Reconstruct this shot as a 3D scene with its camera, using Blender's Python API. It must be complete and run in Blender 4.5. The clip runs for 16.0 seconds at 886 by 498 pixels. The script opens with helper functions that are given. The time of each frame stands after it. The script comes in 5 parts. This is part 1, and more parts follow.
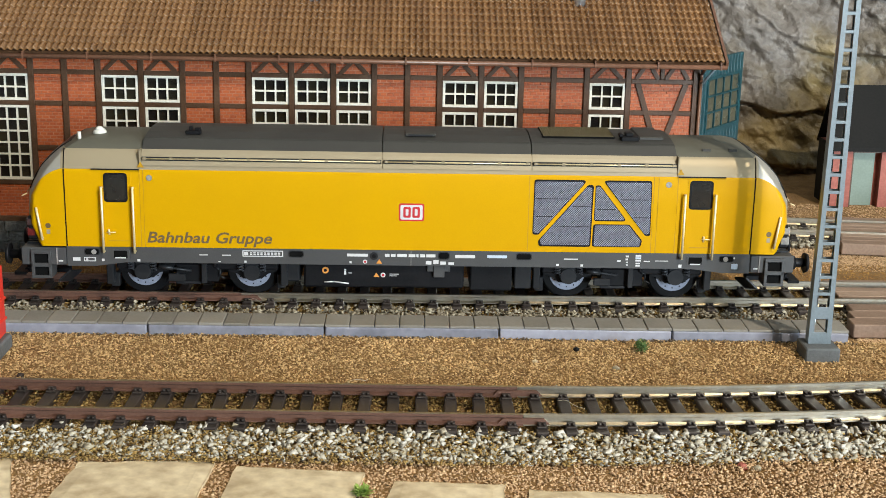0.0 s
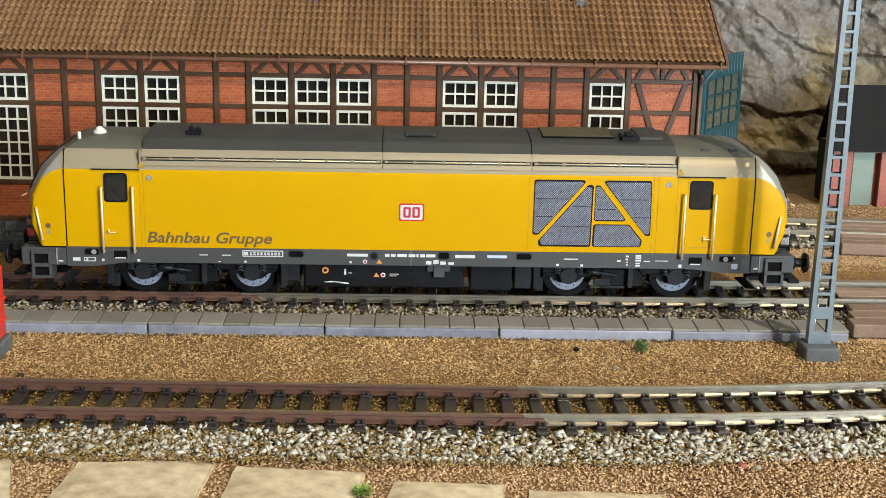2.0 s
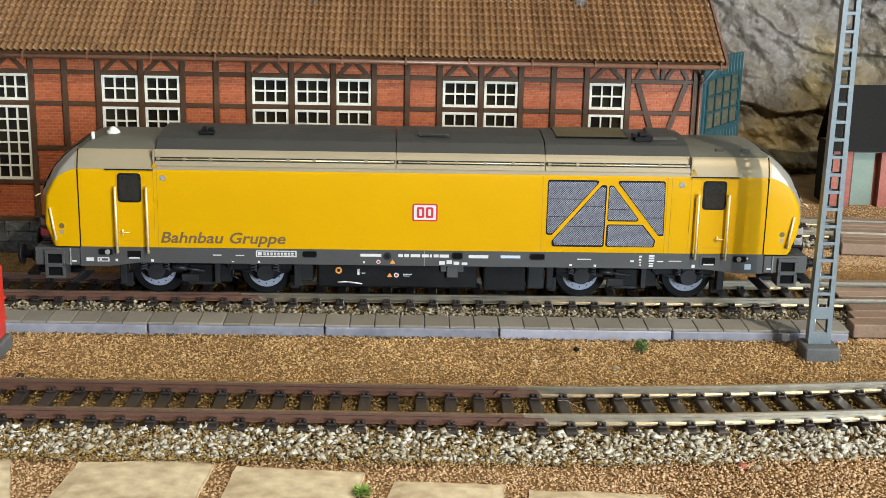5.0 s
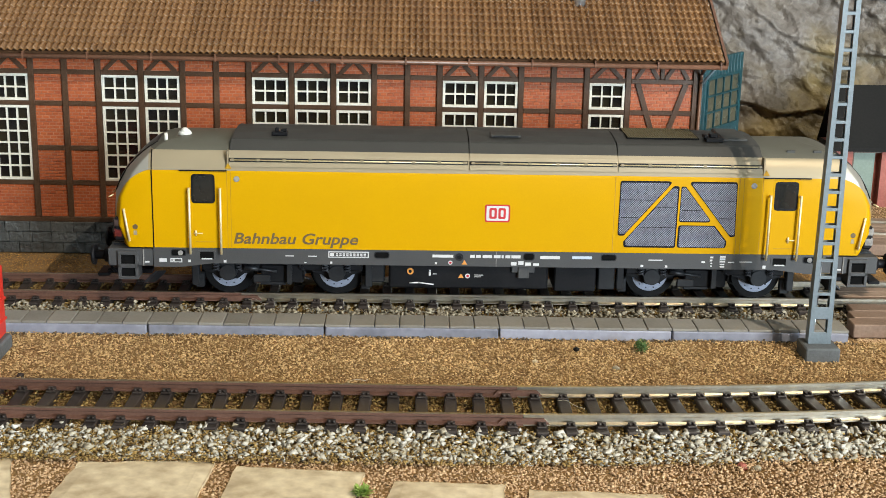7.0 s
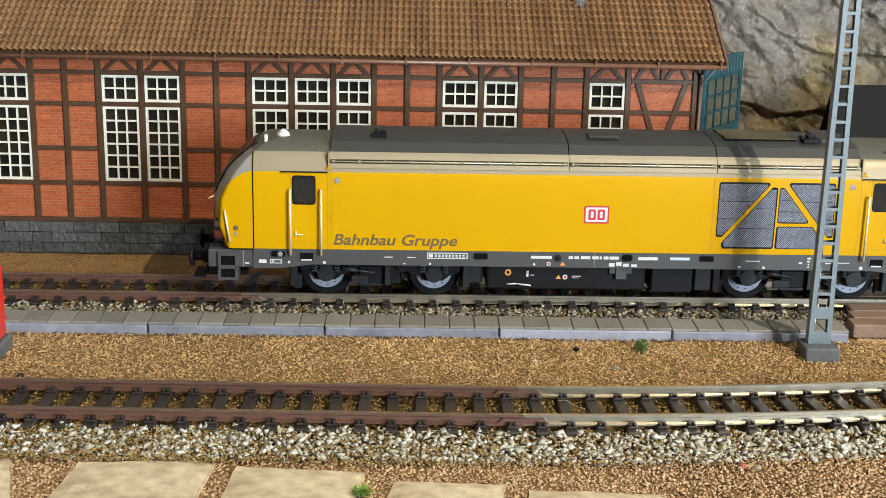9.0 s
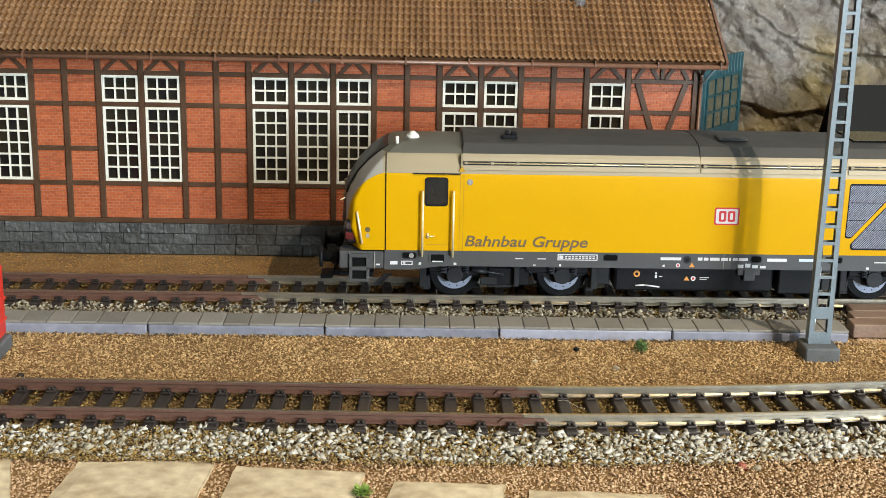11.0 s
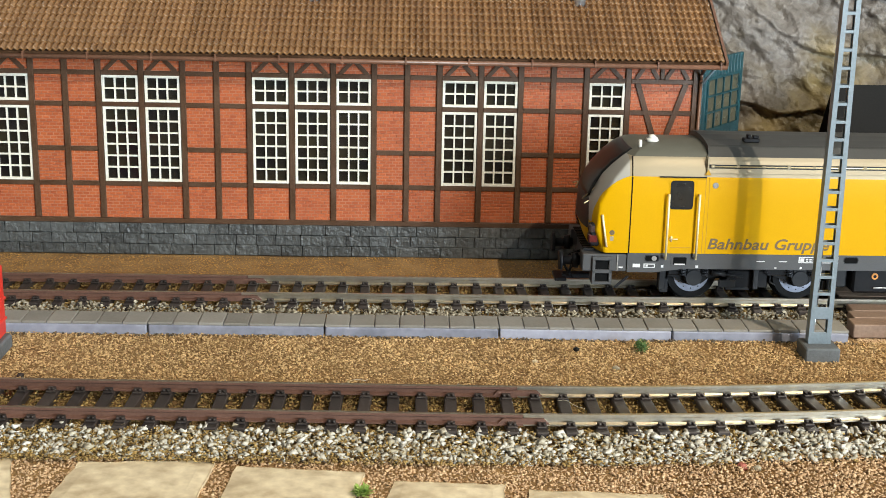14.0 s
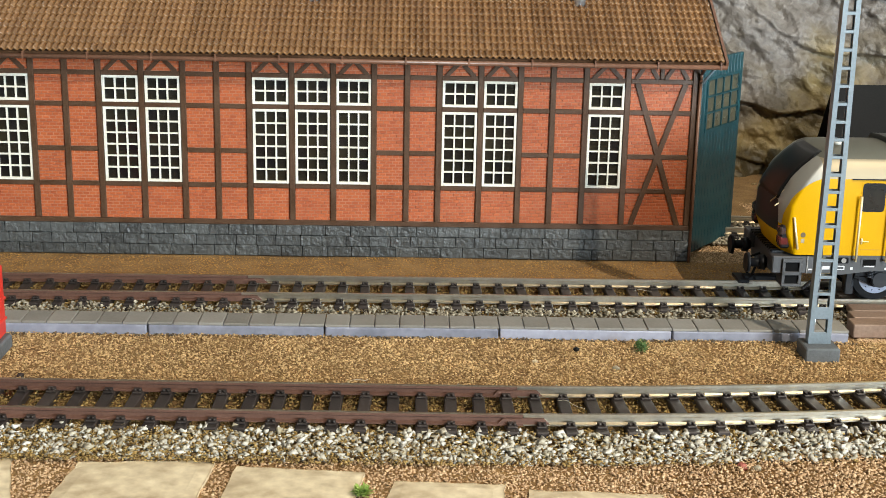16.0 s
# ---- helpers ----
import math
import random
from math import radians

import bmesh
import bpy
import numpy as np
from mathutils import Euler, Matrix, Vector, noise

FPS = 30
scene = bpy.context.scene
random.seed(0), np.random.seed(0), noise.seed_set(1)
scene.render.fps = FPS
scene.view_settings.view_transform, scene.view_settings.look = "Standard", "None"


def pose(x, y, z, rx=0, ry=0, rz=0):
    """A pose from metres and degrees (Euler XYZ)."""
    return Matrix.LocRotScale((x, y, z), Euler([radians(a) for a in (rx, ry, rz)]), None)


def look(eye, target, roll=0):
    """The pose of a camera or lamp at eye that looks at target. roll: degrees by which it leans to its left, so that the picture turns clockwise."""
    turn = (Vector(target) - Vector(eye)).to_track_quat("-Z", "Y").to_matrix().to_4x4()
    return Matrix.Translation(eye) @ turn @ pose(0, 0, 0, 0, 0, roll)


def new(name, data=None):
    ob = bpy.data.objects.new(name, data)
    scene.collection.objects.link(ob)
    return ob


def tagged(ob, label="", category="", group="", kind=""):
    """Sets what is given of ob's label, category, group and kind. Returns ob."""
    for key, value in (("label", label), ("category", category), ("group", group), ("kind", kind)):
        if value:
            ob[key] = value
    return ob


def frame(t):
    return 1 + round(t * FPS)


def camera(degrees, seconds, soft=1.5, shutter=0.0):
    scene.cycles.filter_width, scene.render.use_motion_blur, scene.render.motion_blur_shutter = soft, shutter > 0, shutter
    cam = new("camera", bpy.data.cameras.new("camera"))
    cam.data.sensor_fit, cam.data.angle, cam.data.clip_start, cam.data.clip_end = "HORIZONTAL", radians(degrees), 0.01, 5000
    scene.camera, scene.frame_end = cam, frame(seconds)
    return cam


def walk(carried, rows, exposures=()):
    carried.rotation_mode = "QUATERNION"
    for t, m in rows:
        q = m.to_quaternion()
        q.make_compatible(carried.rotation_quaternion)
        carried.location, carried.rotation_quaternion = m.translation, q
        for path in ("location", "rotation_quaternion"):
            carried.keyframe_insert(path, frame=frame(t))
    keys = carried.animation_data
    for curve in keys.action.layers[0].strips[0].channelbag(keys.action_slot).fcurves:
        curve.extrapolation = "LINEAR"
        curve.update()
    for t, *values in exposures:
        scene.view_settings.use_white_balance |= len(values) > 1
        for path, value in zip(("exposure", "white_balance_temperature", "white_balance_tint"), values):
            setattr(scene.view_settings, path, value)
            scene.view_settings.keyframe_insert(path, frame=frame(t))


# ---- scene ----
MM = 0.001

# ---- camera: stands still on a tripod before the layout ----
cam = camera(36.2, 16.0, soft=0.8)
EYE = Vector((0.0, -0.3861, 0.1169))
TILT, YAW = 0.2665, 0.0247
AIM = EYE + Vector((math.sin(YAW) * math.cos(TILT), math.cos(YAW) * math.cos(TILT), -math.sin(TILT)))
walk(cam, [(0.0, look(EYE, AIM, 1.18)), (16.0, look(EYE, AIM, 1.18))], exposures=[(0.0, -0.04), (9.0, -0.02), (16.0, 0.12)])

# ---- light: low daylight from a window behind and beside the camera, and one warm spotlight ----
world = bpy.data.worlds.new("room_air")
world.use_nodes = True
world.node_tree.nodes["Background"].inputs[0].default_value = (0.55, 0.62, 0.75, 1)
world.node_tree.nodes["Background"].inputs[1].default_value = 0.03
scene.world = world


def area_lamp(name, eye, target, watts, colour, sx, sy=None):
    lamp = bpy.data.lights.new(name, "AREA")
    lamp.energy, lamp.color, lamp.size = watts, colour, sx
    lamp.shape = "DISK" if sy is None else "RECTANGLE"
    if sy:
        lamp.size_y = sy
    ob = new(name, lamp)
    ob.matrix_world = look(eye, target)
    return ob


area_lamp("spotlight", (0.353, -0.476, 0.56), (0.02, 0.0, 0.0), 4.25, (1.0, 0.875, 0.70), 0.008)
area_lamp("window_daylight", (1.48, -2.125, 0.38), (1.48, 0.0, 0.38), 98.0, (0.76, 0.895, 1.0), 0.78, 0.9)


# ---- mesh helpers, all in millimetres ----
def link(name, bm, material, parent=None, label="", smooth=False):
    me = bpy.data.meshes.new(name)
    bmesh.ops.scale(bm, vec=(MM, MM, MM), verts=bm.verts)
    bm.to_mesh(me)
    bm.free()
    if smooth:
        me.shade_smooth()
    for m in material if isinstance(material, (list, tuple)) else [material]:
        me.materials.append(m)
    ob = new(name, me)
    if parent is not None:
        ob.parent = parent
    if label:
        ob["label"] = label
    return ob


def part(name, bm, material, parent, label="", smooth=False):
    return link(name, bm, material, parent, label, smooth)


def thing(name, label, category, m=None, group=""):
    ob = new(name)
    ob.empty_display_size = 0.01
    if m is not None:
        ob.matrix_world = m
    return tagged(ob, label, category, group)


def structure(name, bm, material, label="", smooth=False):
    return tagged(link(name, bm, material, None, label, smooth), label, "", "", "structure")


def at(x, y, z, rx=0, ry=0, rz=0):
    return pose(x * MM, y * MM, z * MM, rx, ry, rz)


def box(bm, x0, x1, y0, y1, z0, z1, bevel=0.0, mi=0, m=None):
    vs = bmesh.ops.create_cube(bm, size=1.0)["verts"]
    for v in vs:
        v.co = Vector(((x0 + x1) / 2 + v.co.x * (x1 - x0), (y0 + y1) / 2 + v.co.y * (y1 - y0), (z0 + z1) / 2 + v.co.z * (z1 - z0)))
    faces = set(f for v in vs for f in v.link_faces)
    if bevel:
        es = list(set(e for v in vs for e in v.link_edges))
        r = bmesh.ops.bevel(bm, geom=es, offset=bevel, segments=1, affect="EDGES")
        faces |= set(f for f in r["faces"])
        vs = list(set(v for f in faces if f.is_valid for v in f.verts))
    for f in faces:
        if f.is_valid:
            f.material_index = mi
    if m is not None:
        bmesh.ops.transform(bm, matrix=m, verts=[v for v in vs if v.is_valid])
    return bm


def boxes(*rows, bevel=0.0):
    bm = bmesh.new()
    for r in rows:
        box(bm, *r, bevel=bevel)
    return bm


def cyl(bm, a, b, r, r2=None, seg=12, caps=True, mi=0):
    a, b = Vector(a), Vector(b)
    d = b - a
    m = Matrix.Translation((a + b) / 2) @ d.to_track_quat("Z", "Y").to_matrix().to_4x4()
    res = bmesh.ops.create_cone(bm, cap_ends=caps, segments=seg, radius1=r, radius2=r if r2 is None else r2, depth=d.length, matrix=m)
    for f in set(f for v in res["verts"] for f in v.link_faces):
        f.material_index = mi
        f.smooth = len(f.verts) == 4
    return bm


def prism(bm, pts, y0, y1, mi=0):
    """A plate with outline pts in x, z, from y0 to y1."""
    a = [bm.verts.new((x, y0, z)) for x, z in pts]
    b = [bm.verts.new((x, y1, z)) for x, z in pts]
    fs = [bm.faces.new(a), bm.faces.new(b[::-1])]
    n = len(pts)
    for i in range(n):
        fs.append(bm.faces.new((a[i], b[i], b[(i + 1) % n], a[(i + 1) % n])))
    for f in fs:
        f.material_index = mi
    bmesh.ops.recalc_face_normals(bm, faces=fs)
    return bm


def rounded(pts, r, n=4):
    """Outline pts with each corner rounded by r."""
    out = []
    k = len(pts)
    for i in range(k):
        p, a, b = Vector(pts[i]), Vector(pts[i - 1]), Vector(pts[(i + 1) % k])
        da, db = (a - p).normalized(), (b - p).normalized()
        half = da.angle(db) / 2
        cut = min(r / math.tan(half), (a - p).length * 0.45, (b - p).length * 0.45)
        for j in range(n + 1):
            t = j / n
            p0, p2 = p + da * cut, p + db * cut
            out.append(tuple(p0 * (1 - t) ** 2 + p * 2 * t * (1 - t) + p2 * t * t))
    return out


def tube(bm, path, r, seg=8, mi=0):
    for a, b in zip(path[:-1], path[1:]):
        cyl(bm, a, b, r, seg=seg, mi=mi)
    return bm


def scatter(name, spots, sizes, flat, material, seed, label):
    """Many small angular stones as one object of kind stuff. spots: n x 3, sizes: n, in millimetres."""
    rng = np.random.default_rng(seed)
    n = len(spots)
    base = np.array([(1, 0, 0), (-1, 0, 0), (0, 1, 0), (0, -1, 0), (0, 0, 1), (0, 0, -1)], float)
    tri = np.array([(0, 2, 4), (2, 1, 4), (1, 3, 4), (3, 0, 4), (2, 0, 5), (1, 2, 5), (3, 1, 5), (0, 3, 5)])
    v = base[None] * rng.uniform(0.6, 1.25, (n, 6, 1)) + rng.normal(0, 0.33, (n, 6, 3))
    v *= np.stack([rng.uniform(0.7, 1.3, n), rng.uniform(0.7, 1.2, n), rng.uniform(0.6, 1.0, n) * flat], 1)[:, None]
    ang = rng.uniform(0, 2 * np.pi, (n, 2))
    ca, sa, cb, sb = np.cos(ang[:, 0]), np.sin(ang[:, 0]), np.cos(ang[:, 1] * 0.12), np.sin(ang[:, 1] * 0.12)
    x, y, z = v[..., 0], v[..., 1], v[..., 2]
    y, z = y * cb[:, None] - z * sb[:, None], y * sb[:, None] + z * cb[:, None]
    x, y = x * ca[:, None] - y * sa[:, None], x * sa[:, None] + y * ca[:, None]
    v = (np.stack([x, y, z], -1) * np.asarray(sizes)[:, None, None] / 2 + np.asarray(spots)[:, None]) * MM
    f = (tri[None] + 6 * np.arange(n)[:, None, None]).reshape(-1, 3)
    me = bpy.data.meshes.new(name)
    me.vertices.add(6 * n), me.loops.add(24 * n), me.polygons.add(8 * n)
    me.vertices.foreach_set("co", v.reshape(-1))
    me.loops.foreach_set("vertex_index", f.reshape(-1).astype(np.int32))
    me.polygons.foreach_set("loop_start", np.arange(0, 24 * n, 3, dtype=np.int32))
    me.update(calc_edges=True)
    me.materials.append(material)
    return tagged(new(name, me), label, "", "", "stuff")


# ---- materials ----
def mat(name, colour, rough=0.6, metal=0.0, colour2=None, grain=900.0, coarse=70.0, vary=0.25, bump=0.15, depth=0.1, per="", coat=0.0, trans=0.0, spec=0.5):
    """A procedural surface: fine grain and coarse stains between two colours, fine relief; per: 'object' or 'island' for variation from piece to piece."""
    m = bpy.data.materials.new(name)
    m.use_nodes = True
    nt = m.node_tree
    N, L = nt.nodes, nt.links
    b = N["Principled BSDF"]
    co = N.new("ShaderNodeTexCoord").outputs["Object"]
    c2 = colour2 or tuple(c * (1 - vary) for c in colour)
    fine, big = N.new("ShaderNodeTexNoise"), N.new("ShaderNodeTexNoise")
    fine.inputs["Scale"].default_value, fine.inputs["Detail"].default_value = grain, 4
    big.inputs["Scale"].default_value, big.inputs["Detail"].default_value = coarse, 5
    L.new(co, fine.inputs["Vector"]), L.new(co, big.inputs["Vector"])
    add = N.new("ShaderNodeMath")
    add.operation = "ADD"
    L.new(fine.outputs["Fac"], add.inputs[0]), L.new(big.outputs["Fac"], add.inputs[1])
    span = N.new("ShaderNodeMapRange")
    span.inputs["From Min"].default_value, span.inputs["From Max"].default_value = 0.7, 1.3
    if per:
        rnd = N.new("ShaderNodeObjectInfo").outputs["Random"] if per == "object" else N.new("ShaderNodeNewGeometry").outputs["Random Per Island"]
        a2 = N.new("ShaderNodeMath")
        a2.operation = "MULTIPLY_ADD"
        a2.inputs[1].default_value = 0.9
        L.new(rnd, a2.inputs[0]), L.new(add.outputs[0], a2.inputs[2])
        span.inputs["From Max"].default_value = 2.1
        L.new(a2.outputs[0], span.inputs["Value"])
    else:
        L.new(add.outputs[0], span.inputs["Value"])
    mix = N.new("ShaderNodeMix")
    mix.data_type = "RGBA"
    mix.inputs["A"].default_value, mix.inputs["B"].default_value = (*colour, 1), (*c2, 1)
    L.new(span.outputs["Result"], mix.inputs["Factor"])
    L.new(mix.outputs["Result"], b.inputs["Base Color"])
    b.inputs["Metallic"].default_value, b.inputs["Coat Weight"].default_value = metal, coat
    b.inputs["Transmission Weight"].default_value, b.inputs["Specular IOR Level"].default_value = trans, spec
    rr = N.new("ShaderNodeMapRange")
    rr.inputs["To Min"].default_value, rr.inputs["To Max"].default_value = max(0.02, rough - 0.08), min(1, rough + 0.1)
    L.new(big.outputs["Fac"], rr.inputs["Value"]), L.new(rr.outputs["Result"], b.inputs["Roughness"])
    if bump:
        bp = N.new("ShaderNodeBump")
        bp.inputs["Strength"].default_value, bp.inputs["Distance"].default_value = bump, depth * MM
        L.new(fine.outputs["Fac"], bp.inputs["Height"]), L.new(bp.outputs["Normal"], b.inputs["Normal"])
    return m


def livery_material():
    """Body paint of the locomotive: yellow sides, sand band, dark roof; towards each end the yellow is bounded by an
    arc; the dark nose front also holds its shade.
    """
    m = mat("livery_paint", (0.575, 0.312, 0.0), 0.42, 0.0, (0.535, 0.288, 0.0), 3000, 40, bump=0.03, depth=0.02, spec=0.12)
    nt = m.node_tree
    N, L = nt.nodes, nt.links
    b = N["Principled BSDF"]
    base = b.inputs["Base Color"].links[0].from_socket
    xyz = N.new("ShaderNodeSeparateXYZ")
    L.new(N.new("ShaderNodeTexCoord").outputs["Object"], xyz.inputs[0])

    def op(kind, a, c, d=None):
        n = N.new("ShaderNodeMath")
        n.operation = kind
        for i, s in enumerate((a, c, d)):
            if s is None:
                continue
            if isinstance(s, (int, float)):
                n.inputs[i].default_value = s
            else:
                L.new(s, n.inputs[i])
        return n.outputs[0]

    def blend(fac, a, colour):
        n = N.new("ShaderNodeMix")
        n.data_type = "RGBA"
        L.new(fac, n.inputs["Factor"]), L.new(a, n.inputs["A"])
        n.inputs["B"].default_value = (*colour, 1)
        return n.outputs["Result"]

    x, z = op("ABSOLUTE", xyz.outputs["X"], 0), xyz.outputs["Z"]
    u = op("DIVIDE", op("SUBTRACT", x, 95 * MM), 12 * MM)
    w = op("DIVIDE", op("SUBTRACT", z, 24 * MM), 13.9 * MM)
    outside = op("GREATER_THAN", op("ADD", op("MULTIPLY", op("MAXIMUM", u, 0), op("MAXIMUM", u, 0)), op("MULTIPLY", w, w)), 1.0)
    upper = op("MULTIPLY", outside, op("GREATER_THAN", z, 24 * MM))
    band = op("MAXIMUM", op("GREATER_THAN", z, 37.7 * MM), upper)
    nose = op("MULTIPLY", op("GREATER_THAN", x, 97.2 * MM), band)
    roof = op("GREATER_THAN", z, 43.0 * MM)
    col = blend(band, base, (0.335, 0.275, 0.178))
    col = blend(nose, col, (0.36, 0.34, 0.295))
    col = blend(roof, col, (0.115, 0.11, 0.085))
    # near-black nose front: dark grey paint plus the end face's shade, as colour
    front = op("MULTIPLY", op("GREATER_THAN", x, 107.6 * MM), op("GREATER_THAN", z, 21.5 * MM))
    col = blend(front, col, (0.03, 0.03, 0.032))
    L.new(col, b.inputs["Base Color"])
    L.new(op("MULTIPLY", op("ADD", op("SUBTRACT", band, roof), op("MULTIPLY", nose, 1.0)), 0.2), b.inputs["Metallic"])
    return m


def rock_material():
    """Grey rock above, ochre and moss stains low down; pale ridge edges stand for caught light."""
    m = mat("grey_brown_rock", (0.225, 0.198, 0.172), 0.5, 0, (0.095, 0.08, 0.066), 330, 34, bump=1.0, depth=1.3)
    N, L = m.node_tree.nodes, m.node_tree.links
    b = N["Principled BSDF"]
    base = b.inputs["Base Color"].links[0].from_socket
    co = N.new("ShaderNodeTexCoord").outputs["Object"]
    xyz = N.new("ShaderNodeSeparateXYZ")
    L.new(co, xyz.inputs[0])
    ns = N.new("ShaderNodeTexNoise")
    ns.inputs["Scale"].default_value, ns.inputs["Detail"].default_value = 38, 5
    L.new(co, ns.inputs["Vector"])
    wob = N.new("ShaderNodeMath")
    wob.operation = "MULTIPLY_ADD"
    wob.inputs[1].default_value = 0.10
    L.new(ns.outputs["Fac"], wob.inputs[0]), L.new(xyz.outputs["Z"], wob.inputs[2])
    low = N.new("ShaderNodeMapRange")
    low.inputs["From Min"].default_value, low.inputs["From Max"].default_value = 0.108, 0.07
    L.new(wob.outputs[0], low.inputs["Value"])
    mix = N.new("ShaderNodeMix")
    mix.data_type = "RGBA"
    ochre = N.new("ShaderNodeMix")
    ochre.data_type = "RGBA"
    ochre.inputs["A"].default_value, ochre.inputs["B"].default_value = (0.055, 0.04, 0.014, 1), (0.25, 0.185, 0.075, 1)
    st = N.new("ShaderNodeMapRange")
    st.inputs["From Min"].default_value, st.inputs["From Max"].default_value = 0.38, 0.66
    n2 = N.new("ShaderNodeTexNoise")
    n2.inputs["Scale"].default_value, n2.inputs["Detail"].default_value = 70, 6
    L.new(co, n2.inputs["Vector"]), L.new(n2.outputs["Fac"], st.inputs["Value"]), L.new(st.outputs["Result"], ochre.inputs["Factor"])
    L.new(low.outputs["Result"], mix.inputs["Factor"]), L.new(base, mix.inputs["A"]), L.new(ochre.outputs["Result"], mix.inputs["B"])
    # ridge edges paled by pointiness: the light they catch, put into the colour
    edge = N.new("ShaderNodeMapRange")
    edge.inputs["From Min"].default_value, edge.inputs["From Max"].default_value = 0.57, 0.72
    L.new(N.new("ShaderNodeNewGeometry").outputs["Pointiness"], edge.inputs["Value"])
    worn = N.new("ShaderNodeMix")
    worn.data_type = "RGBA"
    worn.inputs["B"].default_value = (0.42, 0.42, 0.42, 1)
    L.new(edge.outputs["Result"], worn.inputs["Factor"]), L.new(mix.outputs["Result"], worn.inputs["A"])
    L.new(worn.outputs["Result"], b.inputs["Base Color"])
    return m


def weave_material():
    """Fine woven wire mesh: two crossing wire directions over a dark ground."""
    m = mat("grille_weave", (0.46, 0.48, 0.56), 0.4, 0.35, (0.32, 0.33, 0.40), 3000, 200, bump=0)
    N, L = m.node_tree.nodes, m.node_tree.links
    b = N["Principled BSDF"]
    base = b.inputs["Base Color"].links[0].from_socket
    co = N.new("ShaderNodeTexCoord").outputs["Object"]
    facs = []
    for turn in (38, -38):
        mp = N.new("ShaderNodeMapping")
        mp.inputs["Rotation"].default_value = (0, radians(turn), 0)
        wv = N.new("ShaderNodeTexWave")
        wv.bands_direction = "X"
        wv.inputs["Scale"].default_value, wv.inputs["Distortion"].default_value = 800, 0.8
        L.new(co, mp.inputs["Vector"]), L.new(mp.outputs["Vector"], wv.inputs["Vector"])
        facs.append(wv.outputs["Fac"])
    mul = N.new("ShaderNodeMath")
    mul.operation = "MULTIPLY"
    L.new(facs[0], mul.inputs[0]), L.new(facs[1], mul.inputs[1])
    mix = N.new("ShaderNodeMix")
    mix.data_type = "RGBA"
    mix.inputs["A"].default_value = (0.035, 0.036, 0.05, 1)
    L.new(mul.outputs[0], mix.inputs["Factor"]), L.new(base, mix.inputs["B"])
    L.new(mix.outputs["Result"], b.inputs["Base Color"])
    bp = N.new("ShaderNodeBump")
    bp.inputs["Strength"].default_value, bp.inputs["Distance"].default_value = 0.5, 0.0001
    L.new(mul.outputs[0], bp.inputs["Height"]), L.new(bp.outputs["Normal"], b.inputs["Normal"])
    return m


YELLOW = livery_material()
M = {}
M["yellow"] = mat("yellow_paint", (0.57, 0.308, 0.0), 0.42, 0, (0.535, 0.288, 0.0), 3000, 40, bump=0.03, depth=0.02, spec=0.13)
M["sand"] = mat("sand_paint", (0.335, 0.275, 0.178), 0.52, 0.2, (0.30, 0.247, 0.158), 3000, 60, bump=0.04, depth=0.02)
M["roofgrey"] = mat("roof_grey_paint", (0.042, 0.04, 0.034), 0.5, 0, (0.034, 0.032, 0.028), 2500, 60, bump=0.08, depth=0.03)
M["frame_grey"] = mat("underframe_grey_paint", (0.062, 0.062, 0.063), 0.45, 0, (0.05, 0.05, 0.05), 2500, 60, bump=0.06, depth=0.03)
M["black"] = mat("black_plastic", (0.0045, 0.005, 0.006), 0.45, 0, (0.009, 0.009, 0.0105), 1500, 90, bump=0.1, spec=0.18)
M["dark"] = mat("dark_gap", (0.004, 0.004, 0.004), 0.8, bump=0, spec=0.1)
M["silver"] = mat("polished_wheel_steel", (0.55, 0.57, 0.6), 0.3, 0.85, (0.42, 0.44, 0.47), 1500, 120, bump=0.05)
M["wheelgrey"] = mat("wheel_blue_grey", (0.33, 0.36, 0.45), 0.38, 0.2, (0.24, 0.265, 0.33), 1500, 120, bump=0.05)
M["rail_handle"] = mat("handrail_pale_metal", (0.88, 0.74, 0.44), 0.32, 0.35, (0.75, 0.6, 0.34), 1500, 120, bump=0.03)
M["white"] = mat("white_print", (0.60, 0.60, 0.60), 0.5, 0, bump=0, vary=0.05)
M["print_grey"] = mat("brown_grey_print", (0.13, 0.085, 0.035), 0.5, 0, bump=0, vary=0.1)
M["red"] = mat("red_print", (0.50, 0.02, 0.03), 0.45, 0, bump=0, vary=0.08)
M["orange"] = mat("orange_print", (0.7, 0.28, 0.05), 0.5, 0, bump=0, vary=0.1)
M["glass"] = mat("dark_cab_glass", (0.016, 0.0165, 0.016), 0.1, 0, (0.022, 0.022, 0.02), 500, 40, bump=0, coat=0.3)
M["screen"] = mat("tinted_windscreen", (0.008, 0.008, 0.008), 0.3, 0, (0.013, 0.012, 0.011), 500, 40, bump=0, spec=0.15)
M["mesh_grey"] = weave_material()
M["lamp_red"] = mat("red_tail_lens", (0.14, 0.025, 0.022), 0.15, 0, (0.07, 0.01, 0.01), 1500, 200, bump=0.05, coat=0.5)
M["lamp_clear"] = mat("clear_lamp_lens", (0.45, 0.43, 0.40), 0.12, 0.2, (0.2, 0.2, 0.2), 1500, 300, bump=0.05, coat=0.5)
M["timber"] = mat("dark_timber", (0.052, 0.023, 0.009), 0.34, 0, (0.098, 0.054, 0.031), 1600, 140, bump=0.55, spec=0.6)
M["brick"] = mat("red_brick", (0.46, 0.115, 0.034), 0.45, 0, (0.33, 0.07, 0.022), 1500, 90, bump=0.25, per="island")
M["mortar"] = mat("brick_mortar", (0.46, 0.205, 0.12), 0.4, 0, (0.33, 0.12, 0.066), 1500, 90, bump=0.3)
